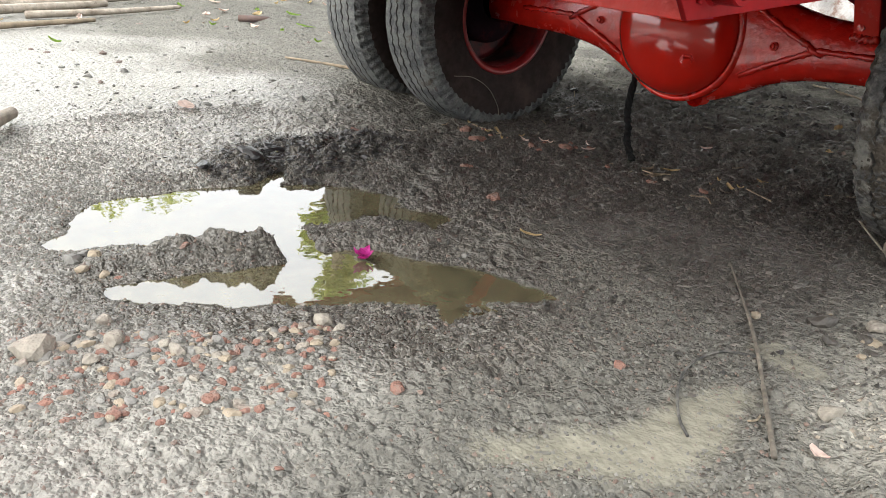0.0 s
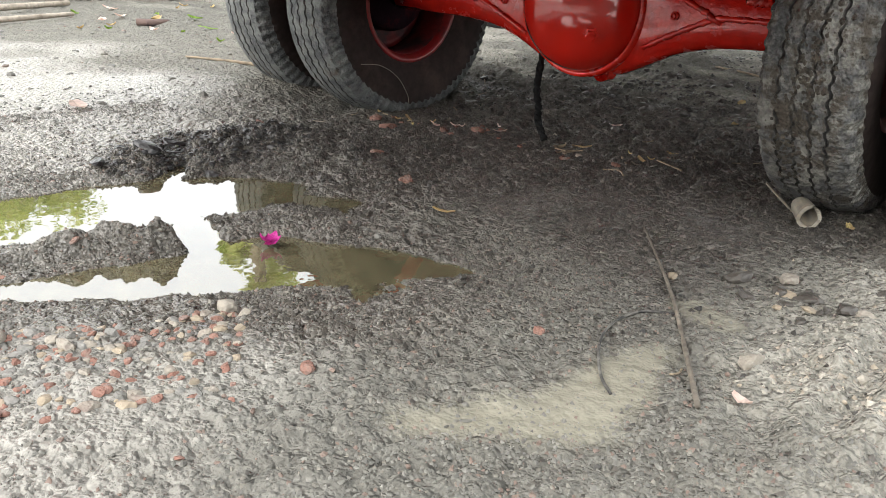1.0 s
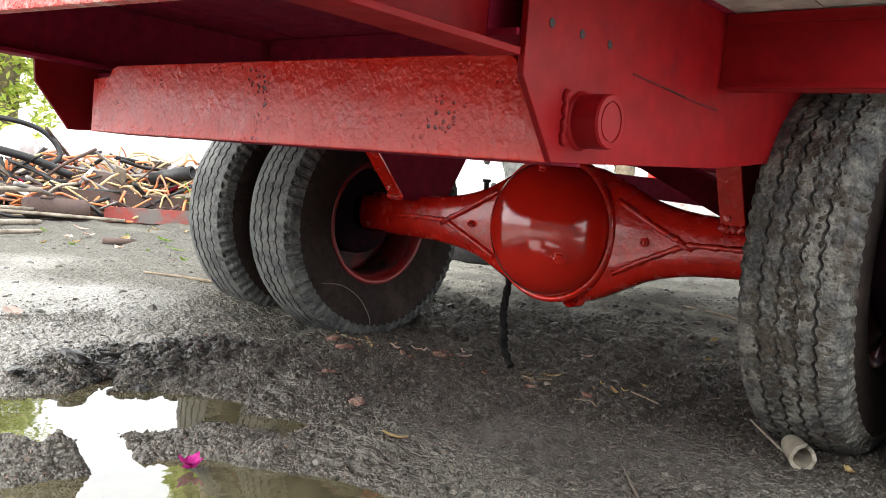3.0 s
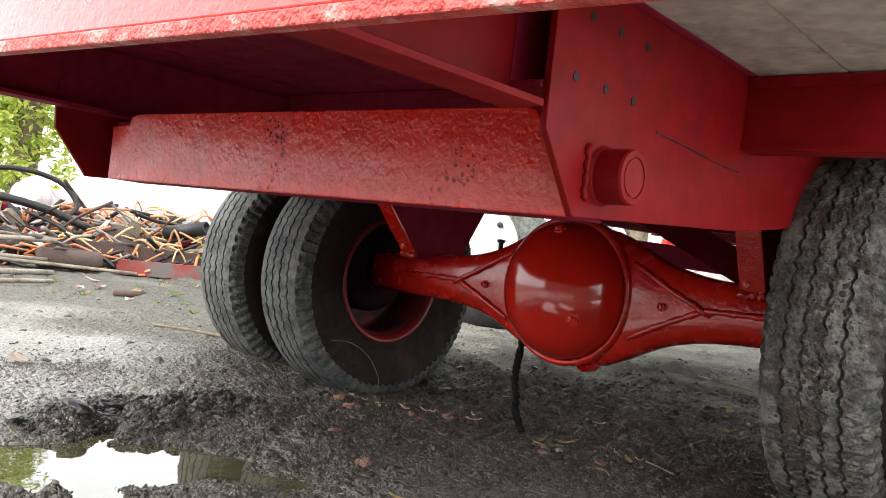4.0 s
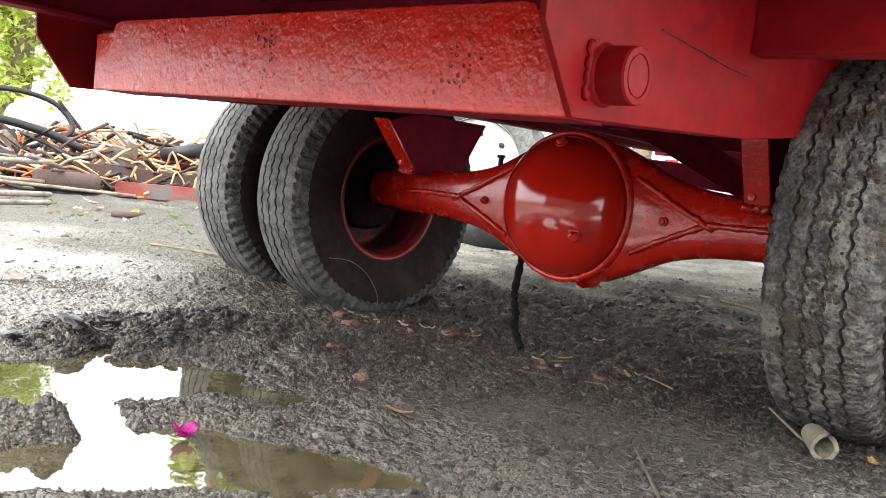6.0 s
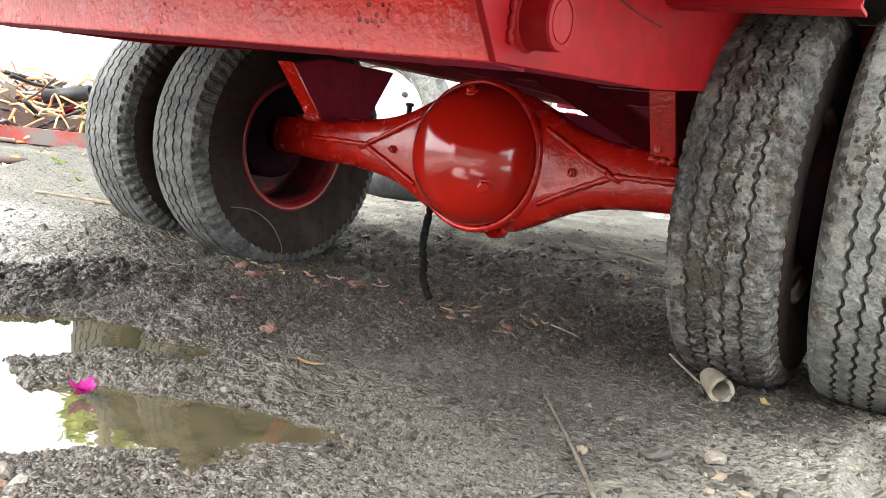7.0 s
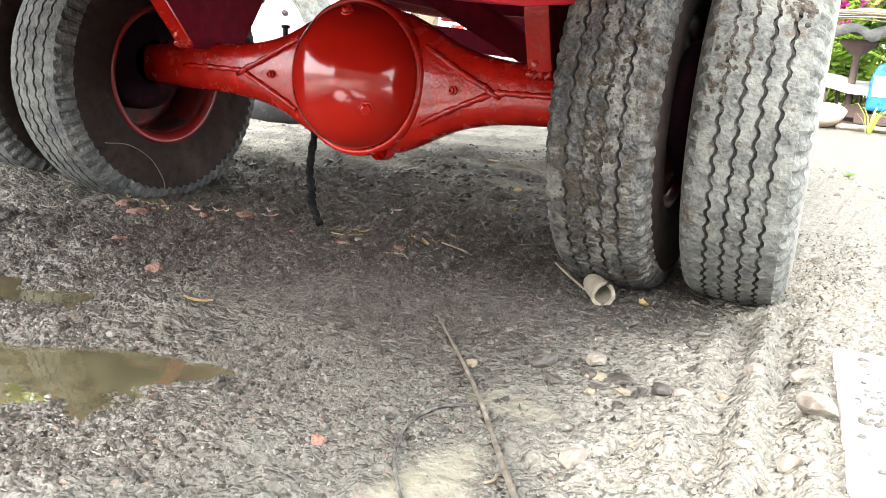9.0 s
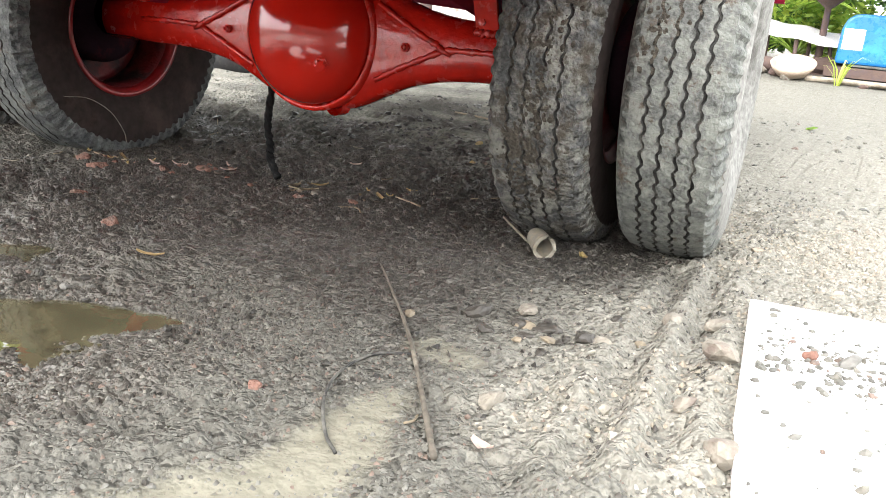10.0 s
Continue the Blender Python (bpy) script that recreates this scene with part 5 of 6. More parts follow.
hose = thing("black_hose", bm, M_HOSE, "twisted black rubber hose hanging down behind the axle", "hose", smooth=True)
for k in range(2):
    bm = bmesh.new()
    coil = [p + 0.0075 * Vector((math.cos(0.55 * i + 3.1 * k), math.sin(0.55 * i + 3.1 * k), 0)) for i, p in enumerate(line)]
    sweep(bm, coil, 0.0050, 6)
    part("strand", bm, M_HOSE, hose, "frayed strand wound round the hose", smooth=True)
bar("twig", lying([(-3.10, 2.00), (-2.95, 2.05), (-2.75, 2.14), (-2.58, 2.20)], 0.008), (0.004, 0.009), M_BARK, "thin dark twig lying on the ground", "twig", "twigs")
bar("twig", lying([(-1.9, 4.4), (-1.57, 4.2), (-1.25, 3.95), (-1.0, 3.85)], 0.006), 0.005, M_BARK, "thin dark twig lying on the ground", "twig", "twigs")
bar("twig", [(-0.66, 2.26, 0.03), (-0.60, 2.20, 0.02), (-0.54, 2.14, 0.012)], 0.003, M_BAMBOO, "pale straw beside the tyre", "twig", "twigs")
for k in range(16):
    x, y, a, l = rr.uniform(-2.6, 0.1), rr.uniform(0.9, 3.4), rr.uniform(0, 6.3), rr.uniform(0.03, 0.09)
    if puddle(np.array([x]), np.array([y]))[0] > 0.08:
        bar("straw", lying([(x, y), (x + l * math.cos(a) * 0.5 + 0.004, y + l * math.sin(a) * 0.5), (x + l * math.cos(a), y + l * math.sin(a))], 0.004), 0.0018, M_BAMBOO if k % 2 else M_BARK,
            "short piece of straw on the mud", "straw", "straws", 5, 3)

bar("wire", [(-2.012, 2.049, 0.169), (-2.010, 2.134, 0.159), (-2.010, 2.214, 0.114), (-2.011, 2.265, 0.050), (-2.013, 2.278, 0.012)], 0.0013, M_BAMBOO, "thin pale wire hanging on the dark sidewall of the tyre", "wire", "", 5, 8)
for k, (x, y, q) in enumerate(((-1.44, 0.60, 0.022), (-1.40, 0.63, 0.016), (-1.47, 0.63, 0.014), (-1.38, 0.60, 0.018), (-1.43, 0.66, 0.012), (-1.35, 0.63, 0.012))):
    chunk("stone", x, y, q, M_TAN if k % 2 else M_GREYSTONE, "wet pebble on the mud ridge in the puddle", "stone", 700 + k, "loose stones", 0.6, 0.3)

# a broken hollow cane end beside the tyre, split open along one side
bm = bmesh.new()
outer = [(-0.045, 0.020), (-0.03, 0.0235), (0.0, 0.025), (0.02, 0.026), (0.042, 0.0275)]
rows = []
for k in range(33):
    a = radians(62 + 338 * k / 32)
    gape = 0.012 * (abs(k - 16) / 16) ** 6
    ring = [(t - (gape * 2 if t > 0.035 else 0), r) for t, r in outer] + [(t - (gape * 2 if t > 0.035 else 0), r * 0.70) for t, r in outer[::-1]]
    rows.append([bm.verts.new((t + 0.003 * math.sin(3 * a) * (t > 0.04), r * math.cos(a), r * math.sin(a))) for t, r in ring])
for p, q in zip(rows, rows[1:]):
    for i in range(10):
        bm.faces.new((p[i], p[(i + 1) % 10], q[(i + 1) % 10], q[i]))
bm.faces.new(rows[0])
bm.faces.new(rows[-1])
bmesh.ops.recalc_face_normals(bm, faces=bm.faces)
thing("bamboo_end", bm, M_BAMBOO, "broken hollow bamboo end lying beside the muddy tyre", "bamboo", m=pose(-0.500, 2.105, floor_z(-0.500, 2.105) + 0.024, 0, 3, -54))


# ---- leaves and a flower ----
def leaf_bm(length, width, curl, rr):
    bm = bmesh.new()
    rows = []
    for i in range(7):
        t = i / 6
        w = width * math.sin(math.pi * (0.08 + 0.92 * t) ** 0.8) * 0.5 * (1 + rr.uniform(-0.15, 0.15)) + 0.0004
        z = curl * (4 * (t - 0.5) ** 2) + rr.uniform(-0.1, 0.1) * curl
        rows.append([bm.verts.new((length * (t - 0.5), -w, z + curl * 0.6)), bm.verts.new((length * (t - 0.5), 0, z)), bm.verts.new((length * (t - 0.5), w, z + curl * 0.5))])
    for a, b in zip(rows, rows[1:]):
        bm.faces.new((a[0], a[1], b[1], b[0]))
        bm.faces.new((a[1], a[2], b[2], b[1]))
    r = bmesh.ops.solidify(bm, geom=bm.faces[:], thickness=0.0008)
    return bm


LEAVES = [(-2.40, 1.25, 0.085, 0.05, M_PALELEAF, "pale withered leaf on the ground"), (-1.014, 1.443, 0.05, 0.014, M_DEADLEAF, "dry yellow leaf on the mud"),
          (-1.33, 2.59, 0.06, 0.03, M_PALELEAF, "pale withered leaf under the axle"), (-1.10, 2.98, 0.07, 0.025, M_DEADLEAF, "dry yellow leaf under the trailer"),
          (-1.02, 2.42, 0.05, 0.02, M_DEADLEAF, "dry yellow leaf on the mud"), (-1.22, 2.25, 0.05, 0.022, M_DEADLEAF, "dry yellow leaf on the mud"), (-0.25, 6.1, 0.13, 0.06, M_LEAF, "green leaf on pale ground"),
          (-1.28, 3.40, 0.07, 0.03, M_DEADLEAF, "dry yellow leaf on the yard"), (-0.40, 2.12, 0.03, 0.02, M_DEADLEAF, "brown leaf beside the tyre"), (-0.22, 1.21, 0.03, 0.02, M_PALELEAF, "pale leaf standing by the stick"),
          (-4.2, 2.75, 0.12, 0.06, M_LEAF, "yellow-green leaf on the yard"), (-1.50, 2.19, 0.06, 0.016, M_PALELEAF, "grey leaf beside the hose")]
for k, (x, y, l, w, m_, label) in enumerate(LEAVES):
    thing("fallen_leaf", leaf_bm(l, w, 0.006, random.Random(k)), m_, label, "leaf", "fallen leaves", m=pose(x, y, floor_z(x, y) + 0.006, 0, 6, 40 * k))
rr = random.Random(41)
for k in range(46):
    q = rr.random()
    x, y = -1.95 + 1.05 * q + rr.gauss(0, 0.05), 2.10 + 0.14 * q + rr.gauss(0, 0.06)
    l = rr.uniform(0.016, 0.050)
    if k % 3 == 0:
        chunk("brick_fragment", x, y, rr.uniform(0.007, 0.016), M_BRICK, "small wet chip of red brick in mud", "brick", 800 + k, "brick fragments", 0.5, 0.2)
    elif k % 7 == 1:
        bar("twig", lying([(x, y), (x + l, y + rr.uniform(-0.03, 0.03)), (x + 2 * l, y + rr.uniform(-0.05, 0.05))], 0.005), 0.0024, M_BARK, "short dark twig in the mud", "twig", "twigs", 5, 3)
    else:
        thing("fallen_leaf", leaf_bm(l, l * rr.uniform(0.3, 0.5), 0.006, random.Random(150 + k)), rr.choice((M_DEADLEAF, M_PALELEAF, M_BARK, M_STONE)), "scrap of withered leaf in the mud under the axle", "leaf", "fallen leaves",
              m=pose(x, y, floor_z(x, y) + 0.005, rr.uniform(-20, 20), rr.uniform(-20, 20), rr.uniform(0, 360)))
for k in range(26):
    x, y = rr.uniform(-1.9, -0.7), rr.uniform(2.5, 3.8)
    chunk("mud_clod", x, y, rr.uniform(0.015, 0.045), M_MUDCLOD, "dark wet clod of mud", "mud clod", 860 + k, "mud clods", 0.45, 0.1)
rr = random.Random(8)
for k in range(40):
    x, y = rr.uniform(-5.6, -3.3), rr.uniform(0.6, 4.2)
    l = rr.uniform(0.04, 0.11)
    thing("fallen_leaf", leaf_bm(l, l * 0.45, 0.012, random.Random(50 + k)), rr.choice((M_DEADLEAF, M_DEADLEAF, M_PALELEAF, M_LEAF)), "dry leaf on the open yard", "leaf", "fallen leaves",
          m=pose(x, y, floor_z(x, y) + 0.012, rr.uniform(-15, 15), rr.uniform(-15, 15), rr.uniform(0, 360)))
flower = holder("fallen_flower", pose(-1.172, 1.105, WATER_Z), "magenta bougainvillea flower floating on the puddle", "flower")
for k in range(7):
    p = part("petal", leaf_bm(0.028, 0.021, 0.005, random.Random(90 + k)), M_PINK, flower)
    p.matrix_basis = pose(0.004 * math.cos(k), 0.004 * math.sin(k), 0.006 + 0.002 * (k % 3), 15, -16 - 9 * (k % 3), 51 * k) @ pose(0.010, 0, 0)

# ---- scrap heap beyond the puddle ----
PILE, ALONG, DEEP = Vector((-6.45, 3.15, 0)), Vector((0.39, 0.92, 0)), Vector((-0.92, 0.39, 0))


def heap(s, d, z):
    p = PILE + ALONG * s + DEEP * d
    return (p.x, p.y, floor_z(p.x, p.y) + z)


rr = random.Random(17)
KINDS = [(M_ORANGE, "bent orange painted rod in the scrap heap", "rod", 0.016, True), (M_YELLOW, "bent yellow painted rod in the scrap heap", "rod", 0.015, True), (M_BLACK, "old black hose in the scrap heap", "hose", 0.026, False),
         (M_STEEL, "grey steel pipe in the scrap heap", "pipe", 0.026, False), (M_RUST, "rusty iron bar in the scrap heap", "iron bar", 0.020, False), (M_WOOD, "bleached branch in the scrap heap", "branch", 0.026, False)]
for k in range(900):
    m_, label, cat, r, bent = KINDS[rr.choices(range(6), (7 if k > 30 else 2, 3, 4, 2, 5, 2))[0]]
    s, d = rr.uniform(-3.2, 2.6), rr.uniform(0.15, 1.5)
    if bent:
        s = rr.uniform(-0.7, 2.4) if rr.random() < 0.75 else rr.uniform(-2.4, 0)
    top = 0.50 * math.exp(-((s - 0.4) / 2.2) ** 2) * min(1, 0.25 + d)
    z = rr.uniform(0.05, top)
    l, a = rr.uniform(0.25, 0.8 if bent else 1.0), rr.uniform(-1.1, 1.1) + (math.pi if rr.random() < 0.5 else 0)
    pts, tip = [], rr.uniform(-0.6, 0.6)
    for i in range(4):
        q = i / 3 - 0.5
        pts.append(heap(s + l * q * math.cos(a) + (rr.uniform(-0.10, 0.10) if bent else 0.02 * rr.random()), d + l * q * math.sin(a), max(z + rr.uniform(-0.03, 0.03) + (rr.uniform(-0.12, 0.14) if bent else l * q * tip), 0.02)))
    bar({"rod": "scrap_rod", "hose": "scrap_hose", "pipe": "scrap_pipe", "iron bar": "scrap_bar", "branch": "dead_branch"}[cat], pts, r * (rr.uniform(0.35, 0.75) if bent else rr.uniform(0.25, 0.75)), m_, label, cat, "scrap pieces", 7, 3 if bent else 5)
for k in range(70):
    s, d = rr.uniform(-2.6, 2.3), rr.uniform(0.2, 1.3)
    z = 0.46 * math.exp(-((s - 0.4) / 2.2) ** 2) * min(1, 0.3 + d) * rr.uniform(0.6, 1.05)
    bm = bmesh.new()
    w, l, h = rr.uniform(0.03, 0.10), rr.uniform(0.05, 0.22), rr.uniform(0.008, 0.05)
    prism(bm, [(-l, -w), (l * rr.uniform(0.5, 1), -w), (l, w * 0.6), (l * 0.3, w), (-l * rr.uniform(0.6, 1), w * 0.8)], -h / 2, h / 2, "z")
    thing("scrap_plate", bm, rr.choice((M_CLOTH, M_RUST, M_STEEL, M_BLACK, M_YELLOW, M_WOOD, M_RED_DULL)), "bent scrap plate in the heap", "scrap plate", "scrap pieces", m=pose(*heap(s, d, z), rr.uniform(-50, 50), rr.uniform(-50, 50), rr.uniform(0, 360)))
# the tangle underneath: rusty sheet, wire and earth pressed together
mx, my = np.meshgrid(np.linspace(-3.4, 2.9, 190), np.linspace(0.05, 2.0, 60))
mz = 0.44 * np.exp(-((mx - 0.3) / 2.0) ** 2) * rise(0.0, 0.8, my) * (1 - rise(1.3, 2.0, my)) * (0.75 + 0.35 * fbm(mx, my, 0.30, 3, 51)) - 0.03
mp = [(PILE + ALONG * a + DEEP * b + Vector((0, 0, c))) for a, b, c in zip(mx.ravel(), my.ravel(), mz.ravel())]
mi = np.arange(190 * 60).reshape(60, 190)
mound = bpy.data.meshes.new("scrap_tangle")
mound.from_pydata([tuple(p) for p in mp], [], np.stack([mi[:-1, :-1], mi[:-1, 1:], mi[1:, 1:], mi[1:, :-1]], -1).reshape(-1, 4).tolist())
mound.materials.append(M_RUST)
tagged(new("scrap_tangle", mound), "tangled rusty scrap and earth under the rods", "scrap", kind="stuff")
# long arched hoses over the heap
bar("scrap_hose", [heap(-1.5, 0.5, 0.42), heap(-1.1, 0.6, 0.66), heap(-0.7, 0.7, 0.78), heap(-0.32, 0.75, 0.72), heap(-0.15, 0.7, 0.52), heap(-0.30, 0.6, 0.38)], 0.022, M_BLACK, "arched black hose on top of the scrap heap", "hose", "scrap pieces")
bar("scrap_hose", [heap(-1.15, 0.4, 0.50), heap(-0.75, 0.45, 0.54), heap(-0.35, 0.5, 0.47), heap(-0.05, 0.5, 0.35)], 0.034, M_BLACK, "thick black hose on the scrap heap", "hose", "scrap pieces")
for s0, z0, s1, z1, r in ((-3.0, 0.02, -0.3, 0.06, 0.024), (-2.6, 0.05, -0.25, 0.20, 0.034), (-2.8, 0.04, 0.35, 0.02, 0.022), (-2.5, 0.34, -0.5, 0.24, 0.016)):
    bar("dead_branch", [heap(s0, -0.05, z0 + r), heap((s0 + s1) / 2, -0.1, (z0 + z1) / 2 + r + 0.03), heap(s1, -0.1, z1 + r)], (r, r * 0.6), M_WOOD, "long bleached branch at the foot of the scrap heap", "branch", "scrap pieces")
for x, y, x2, y2, r in ((-4.2, 0.7, -4.7, 1.7, 0.02), (-4.6, 0.3, -5.4, 2.0, 0.035), (-5.0, 0.1, -5.6, 1.9, 0.045), (-5.2, 0.9, -6.0, 2.7, 0.03), (-4.9, 1.4, -5.2, 2.4, 0.022), (-2.3, 0.50, -2.44, 0.74, 0.03)):
    bar("dead_branch", [(x, y, floor_z(x, y) + r), ((x + x2) / 2 + 0.08, (y + y2) / 2, floor_z((x + x2) / 2, (y + y2) / 2) + r * 1.3), (x2, y2, floor_z(x2, y2) + r)], (r, r * 0.6), M_WOOD if r > 0.021 else M_BARK,
        "dead branch lying on the yard", "branch", "dead branches")


def channel_beam(s, d, length, z, h, material, label, turn=0.0):
    bm = bmesh.new()
    prism(bm, [(0, 0), (0.06, 0), (0.06, 0.008), (0.008, 0.008), (0.008, h - 0.008), (0.06, h - 0.008), (0.06, h), (0, h)], -length / 2, length / 2, "x")
    x, y, z0 = heap(s, d, z)
    a = math.degrees(math.atan2(ALONG.y, ALONG.x))
    return thing("channel_beam", bm, material, label, "steel beam", "channel beams", m=pose(x, y, z0, 0, turn, a))


channel_beam(1.05, 0.05, 1.7, 0.01, 0.12, mat("red_oxide_channel", (0.30, 0.06, 0.05), 0.7, spots=(0.16, 0.14, 0.13), spot_scale=3, spot_amount=0.4), "red oxide steel channel lying at the foot of the heap")
channel_beam(0.2, 0.22, 3.0, 0.14, 0.10, M_RUST, "long dark rusty channel lying on the heap", 1.2)
bm = bmesh.new()
revolve(bm, [(-0.24, 0.0), (-0.24, 0.055), (-0.22, 0.075), (-0.20, 0.080), (0.20, 0.080), (0.22, 0.075), (0.24, 0.055), (0.24, 0.0)], 28, "x")
thing("metal_canister", bm, M_RUST, "dented grey metal canister lying on its side", "canister", smooth=True, m=pose(*heap(-0.15, -0.02, 0.09), 0, 0, 68))
bm = bmesh.new()
revolve(bm, [(-0.2, 0.06), (0.2, 0.06), (0.2, 0.045), (-0.2, 0.045)], 24, "x", True)
thing("pipe_piece", bm, M_BLACK, "short black pipe with an open end on the heap", "pipe", smooth=True, m=pose(*heap(0.75, 0.5, 0.42), 0, -12, 30))
bm = bmesh.new()
revolve(bm, [(-0.09, 0.020), (0.09, 0.020), (0.09, 0.015), (-0.09, 0.015)], 16, "x", True)
thing("pipe_piece", bm, M_RUST, "short dark pipe lying on the open yard", "pipe", smooth=True, m=pose(-4.42, 2.53, floor_z(-4.42, 2.53) + 0.02, 0, 0, 50))
rr = random.Random(23)
bm = bmesh.new()
box(bm, -0.5, 0.5, -0.03, 0.03, 0, 0.12)
thing("wooden_plank", bm, M_WOOD, "rough plank leaning over the scrap heap", "plank", m=pose(*heap(1.7, 0.5, 0.36), 0, 14, 62))
# sacks behind the heap
for s, d, z, w, h, m_ in ((-0.55, 1.35, 0.40, 0.20, 0.36, M_CLOTH), (0.50, 1.55, 0.42, 0.95, 0.40, M_CLOTH)):
    bm = bmesh.new()
    bmesh.ops.create_icosphere(bm, subdivisions=4, radius=1)
    for v in bm.verts:
        k = 1 + 0.22 * noise.noise(v.co * 2.1 + Vector((s * 9, 0, 0))) + 0.06 * noise.noise(v.co * 7)
        v.co = Vector((v.co.x * w, v.co.y * 0.22, v.co.z * h)) * k
    x, y, z0 = heap(s, d, z)
    thing("plastic_sack", bm, m_, "crumpled pale plastic sack behind the scrap heap", "sack", "sacks", smooth=True, m=pose(x, y, z0, 0, rr.uniform(-8, 8), 67))


# ---- plants ----
def leaves_mesh(name, spots, size, seed, material, parent, stretch=1.0):
    """Many small bent leaves round the given spots (x, y, z, radius, count)."""
    r = np.random.default_rng(seed)
    V, F, n = [], [], 0
    for x, y, z, rad, count in spots:
        d = r.normal(size=(count, 3))
        d /= np.linalg.norm(d, axis=1)[:, None]
        c = np.array([x, y, z]) + d * (rad * r.uniform(0.35, 1.0, (count, 1)) ** 0.6) * np.array([1, 1, stretch])
        a = r.normal(size=(count, 3))
        a[:, 2] *= 0.6
        a /= np.linalg.norm(a, axis=1)[:, None]
        b = np.cross(a, r.normal(size=(count, 3)))
        b /= np.linalg.norm(b, axis=1)[:, None]
        k = size * r.uniform(0.6, 1.3, (count, 1))
        nrm = np.cross(a, b)
        quad = np.stack([c - a * k, c + b * k * 0.45 + nrm * k * 0.15, c + a * k, c - b * k * 0.45 + nrm * k * 0.15], 1)
        V.append(quad.reshape(-1, 3))
        i = n + np.arange(count)[:, None] * 4
        F.append(np.concatenate([i + [0, 1, 2], i + [0, 2, 3]], 0))
        n += count * 4
    me = bpy.data.meshes.new(name)
    me.from_pydata(np.concatenate(V).tolist(), [], np.concatenate(F).tolist())
    me.materials.append(material)
    ob = new(name, me)
    ob.parent = parent
    return ob


def tree(x, y, h, spread, seed, material, leaf=0.09, count=2600, label="leafy tree at the edge of the yard", low=0.3):
    r = random.Random(seed)
    z0 = floor_z(x, y)
    t = holder("tree", pose(x, y, z0), label, "tree", "trees round the yard")
    bm = bmesh.new()
    top = Vector((r.uniform(-0.3, 0.3), r.uniform(-0.3, 0.3), h * 0.75))
    sweep(bm, smooth_line([(0, 0, -0.1), (0.04, 0.02, h * 0.25), (top.x * 0.5, top.y * 0.5, h * 0.5), top], 5), [0.11 * h / 4 * (1 - 0.045 * i) for i in range(16)], 9)
    part("trunk", bm, M_BARK, t, smooth=True)
    spots = []
    for k in range(11):
        a, q = r.uniform(0, 6.3), r.uniform(low, 1.0)
        rad = spread * (1.05 - 0.55 * q) * r.uniform(0.5, 1.0)
        end = Vector((math.cos(a) * rad, math.sin(a) * rad, h * q))
        base = Vector((top.x * q * 0.8, top.y * q * 0.8, h * max(q - 0.2, 0.1)))
        bm = bmesh.new()
        sweep(bm, smooth_line([base, (base + end) / 2 + Vector((0, 0, 0.1)), end], 3), [0.04, 0.035, 0.03, 0.025, 0.02, 0.015, 0.01], 6)
        part("limb", bm, M_BARK, t, smooth=True)
        for j in range(3):
            p = end + Vector((r.uniform(-0.5, 0.5), r.uniform(-0.5, 0.5), r.uniform(-0.3, 0.4))) * spread * 0.45
            spots.append((p.x, p.y, p.z, spread * r.uniform(0.16, 0.34), count // 33))
    leaves_mesh("crown", spots, leaf, seed, material, t)
    return t


TREES = [(-8.4, 5.72, 5.8, 0.72, M_CREEPER, 2400, 0.40), (-10.8, 1.2, 2.0, 1.2, M_LEAF, 2600, 0.2), (-13.0, 12.0, 4.2, 1.4, M_LEAF_DARK, 2000, 0.2), (-13, 0.5, 4.0, 1.8, M_LEAF_DARK, 2200, 0.2),
         (-6.0, 10.5, 6.0, 2.2, M_LEAF, 2600, 0.25), (-2.6, 13.5, 5.0, 2.2, M_LEAF_DARK, 2600, 0.1), (0.8, 13.2, 4.5, 2.2, M_LEAF, 2600, 0.1), (4.0, 14.0, 5.5, 2.4, M_LEAF_DARK, 2400, 0.15),
         (-8.5, 9.5, 4.0, 1.8, M_LEAF_DARK, 2400, 0.1)]
for k, (x, y, h, s, m_, c, low) in enumerate(TREES):
    tree(x, y, h, s, 60 + k, m_, 0.07 if h < 3 else 0.10, c, low=low)
# creeper-covered stump beside the heap
stump = holder("creeper_bush", pose(-8.75, 3.35, 0.05), "leafy creeper grown over a post beside the scrap heap", "bush")
bm = bmesh.new()
sweep(bm, smooth_line([(0, 0, -0.1), (0.03, 0, 0.7), (-0.02, 0.03, 1.5)], 5), 0.13, 10)
part("post", bm, M_BARK, stump, smooth=True)
bm = bmesh.new()
sweep(bm, smooth_line([(-0.5, -0.2, -0.1), (-0.48, -0.2, 0.6), (-0.55, -0.15, 1.4)], 5), 0.14, 10)
part("post", bm, M_BARK, stump, smooth=True)
r9 = random.Random(3)
leaves_mesh("foliage", [(r9.uniform(-0.5, 0.45), r9.uniform(-0.60, 0.30), 0.95 + 1.4 * r9.random() ** 0.9, r9.uniform(0.12, 0.26), 70) for _ in range(110)], 0.042, 5, M_CREEPER, stump)
leaves_mesh("foliage", [(r9.uniform(-1.0, 0.7), r9.uniform(-0.3, 0.3), r9.uniform(0.1, 0.9), r9.uniform(0.10, 0.18), 30) for _ in range(46)], 0.045, 6, M_CREEPER, stump)


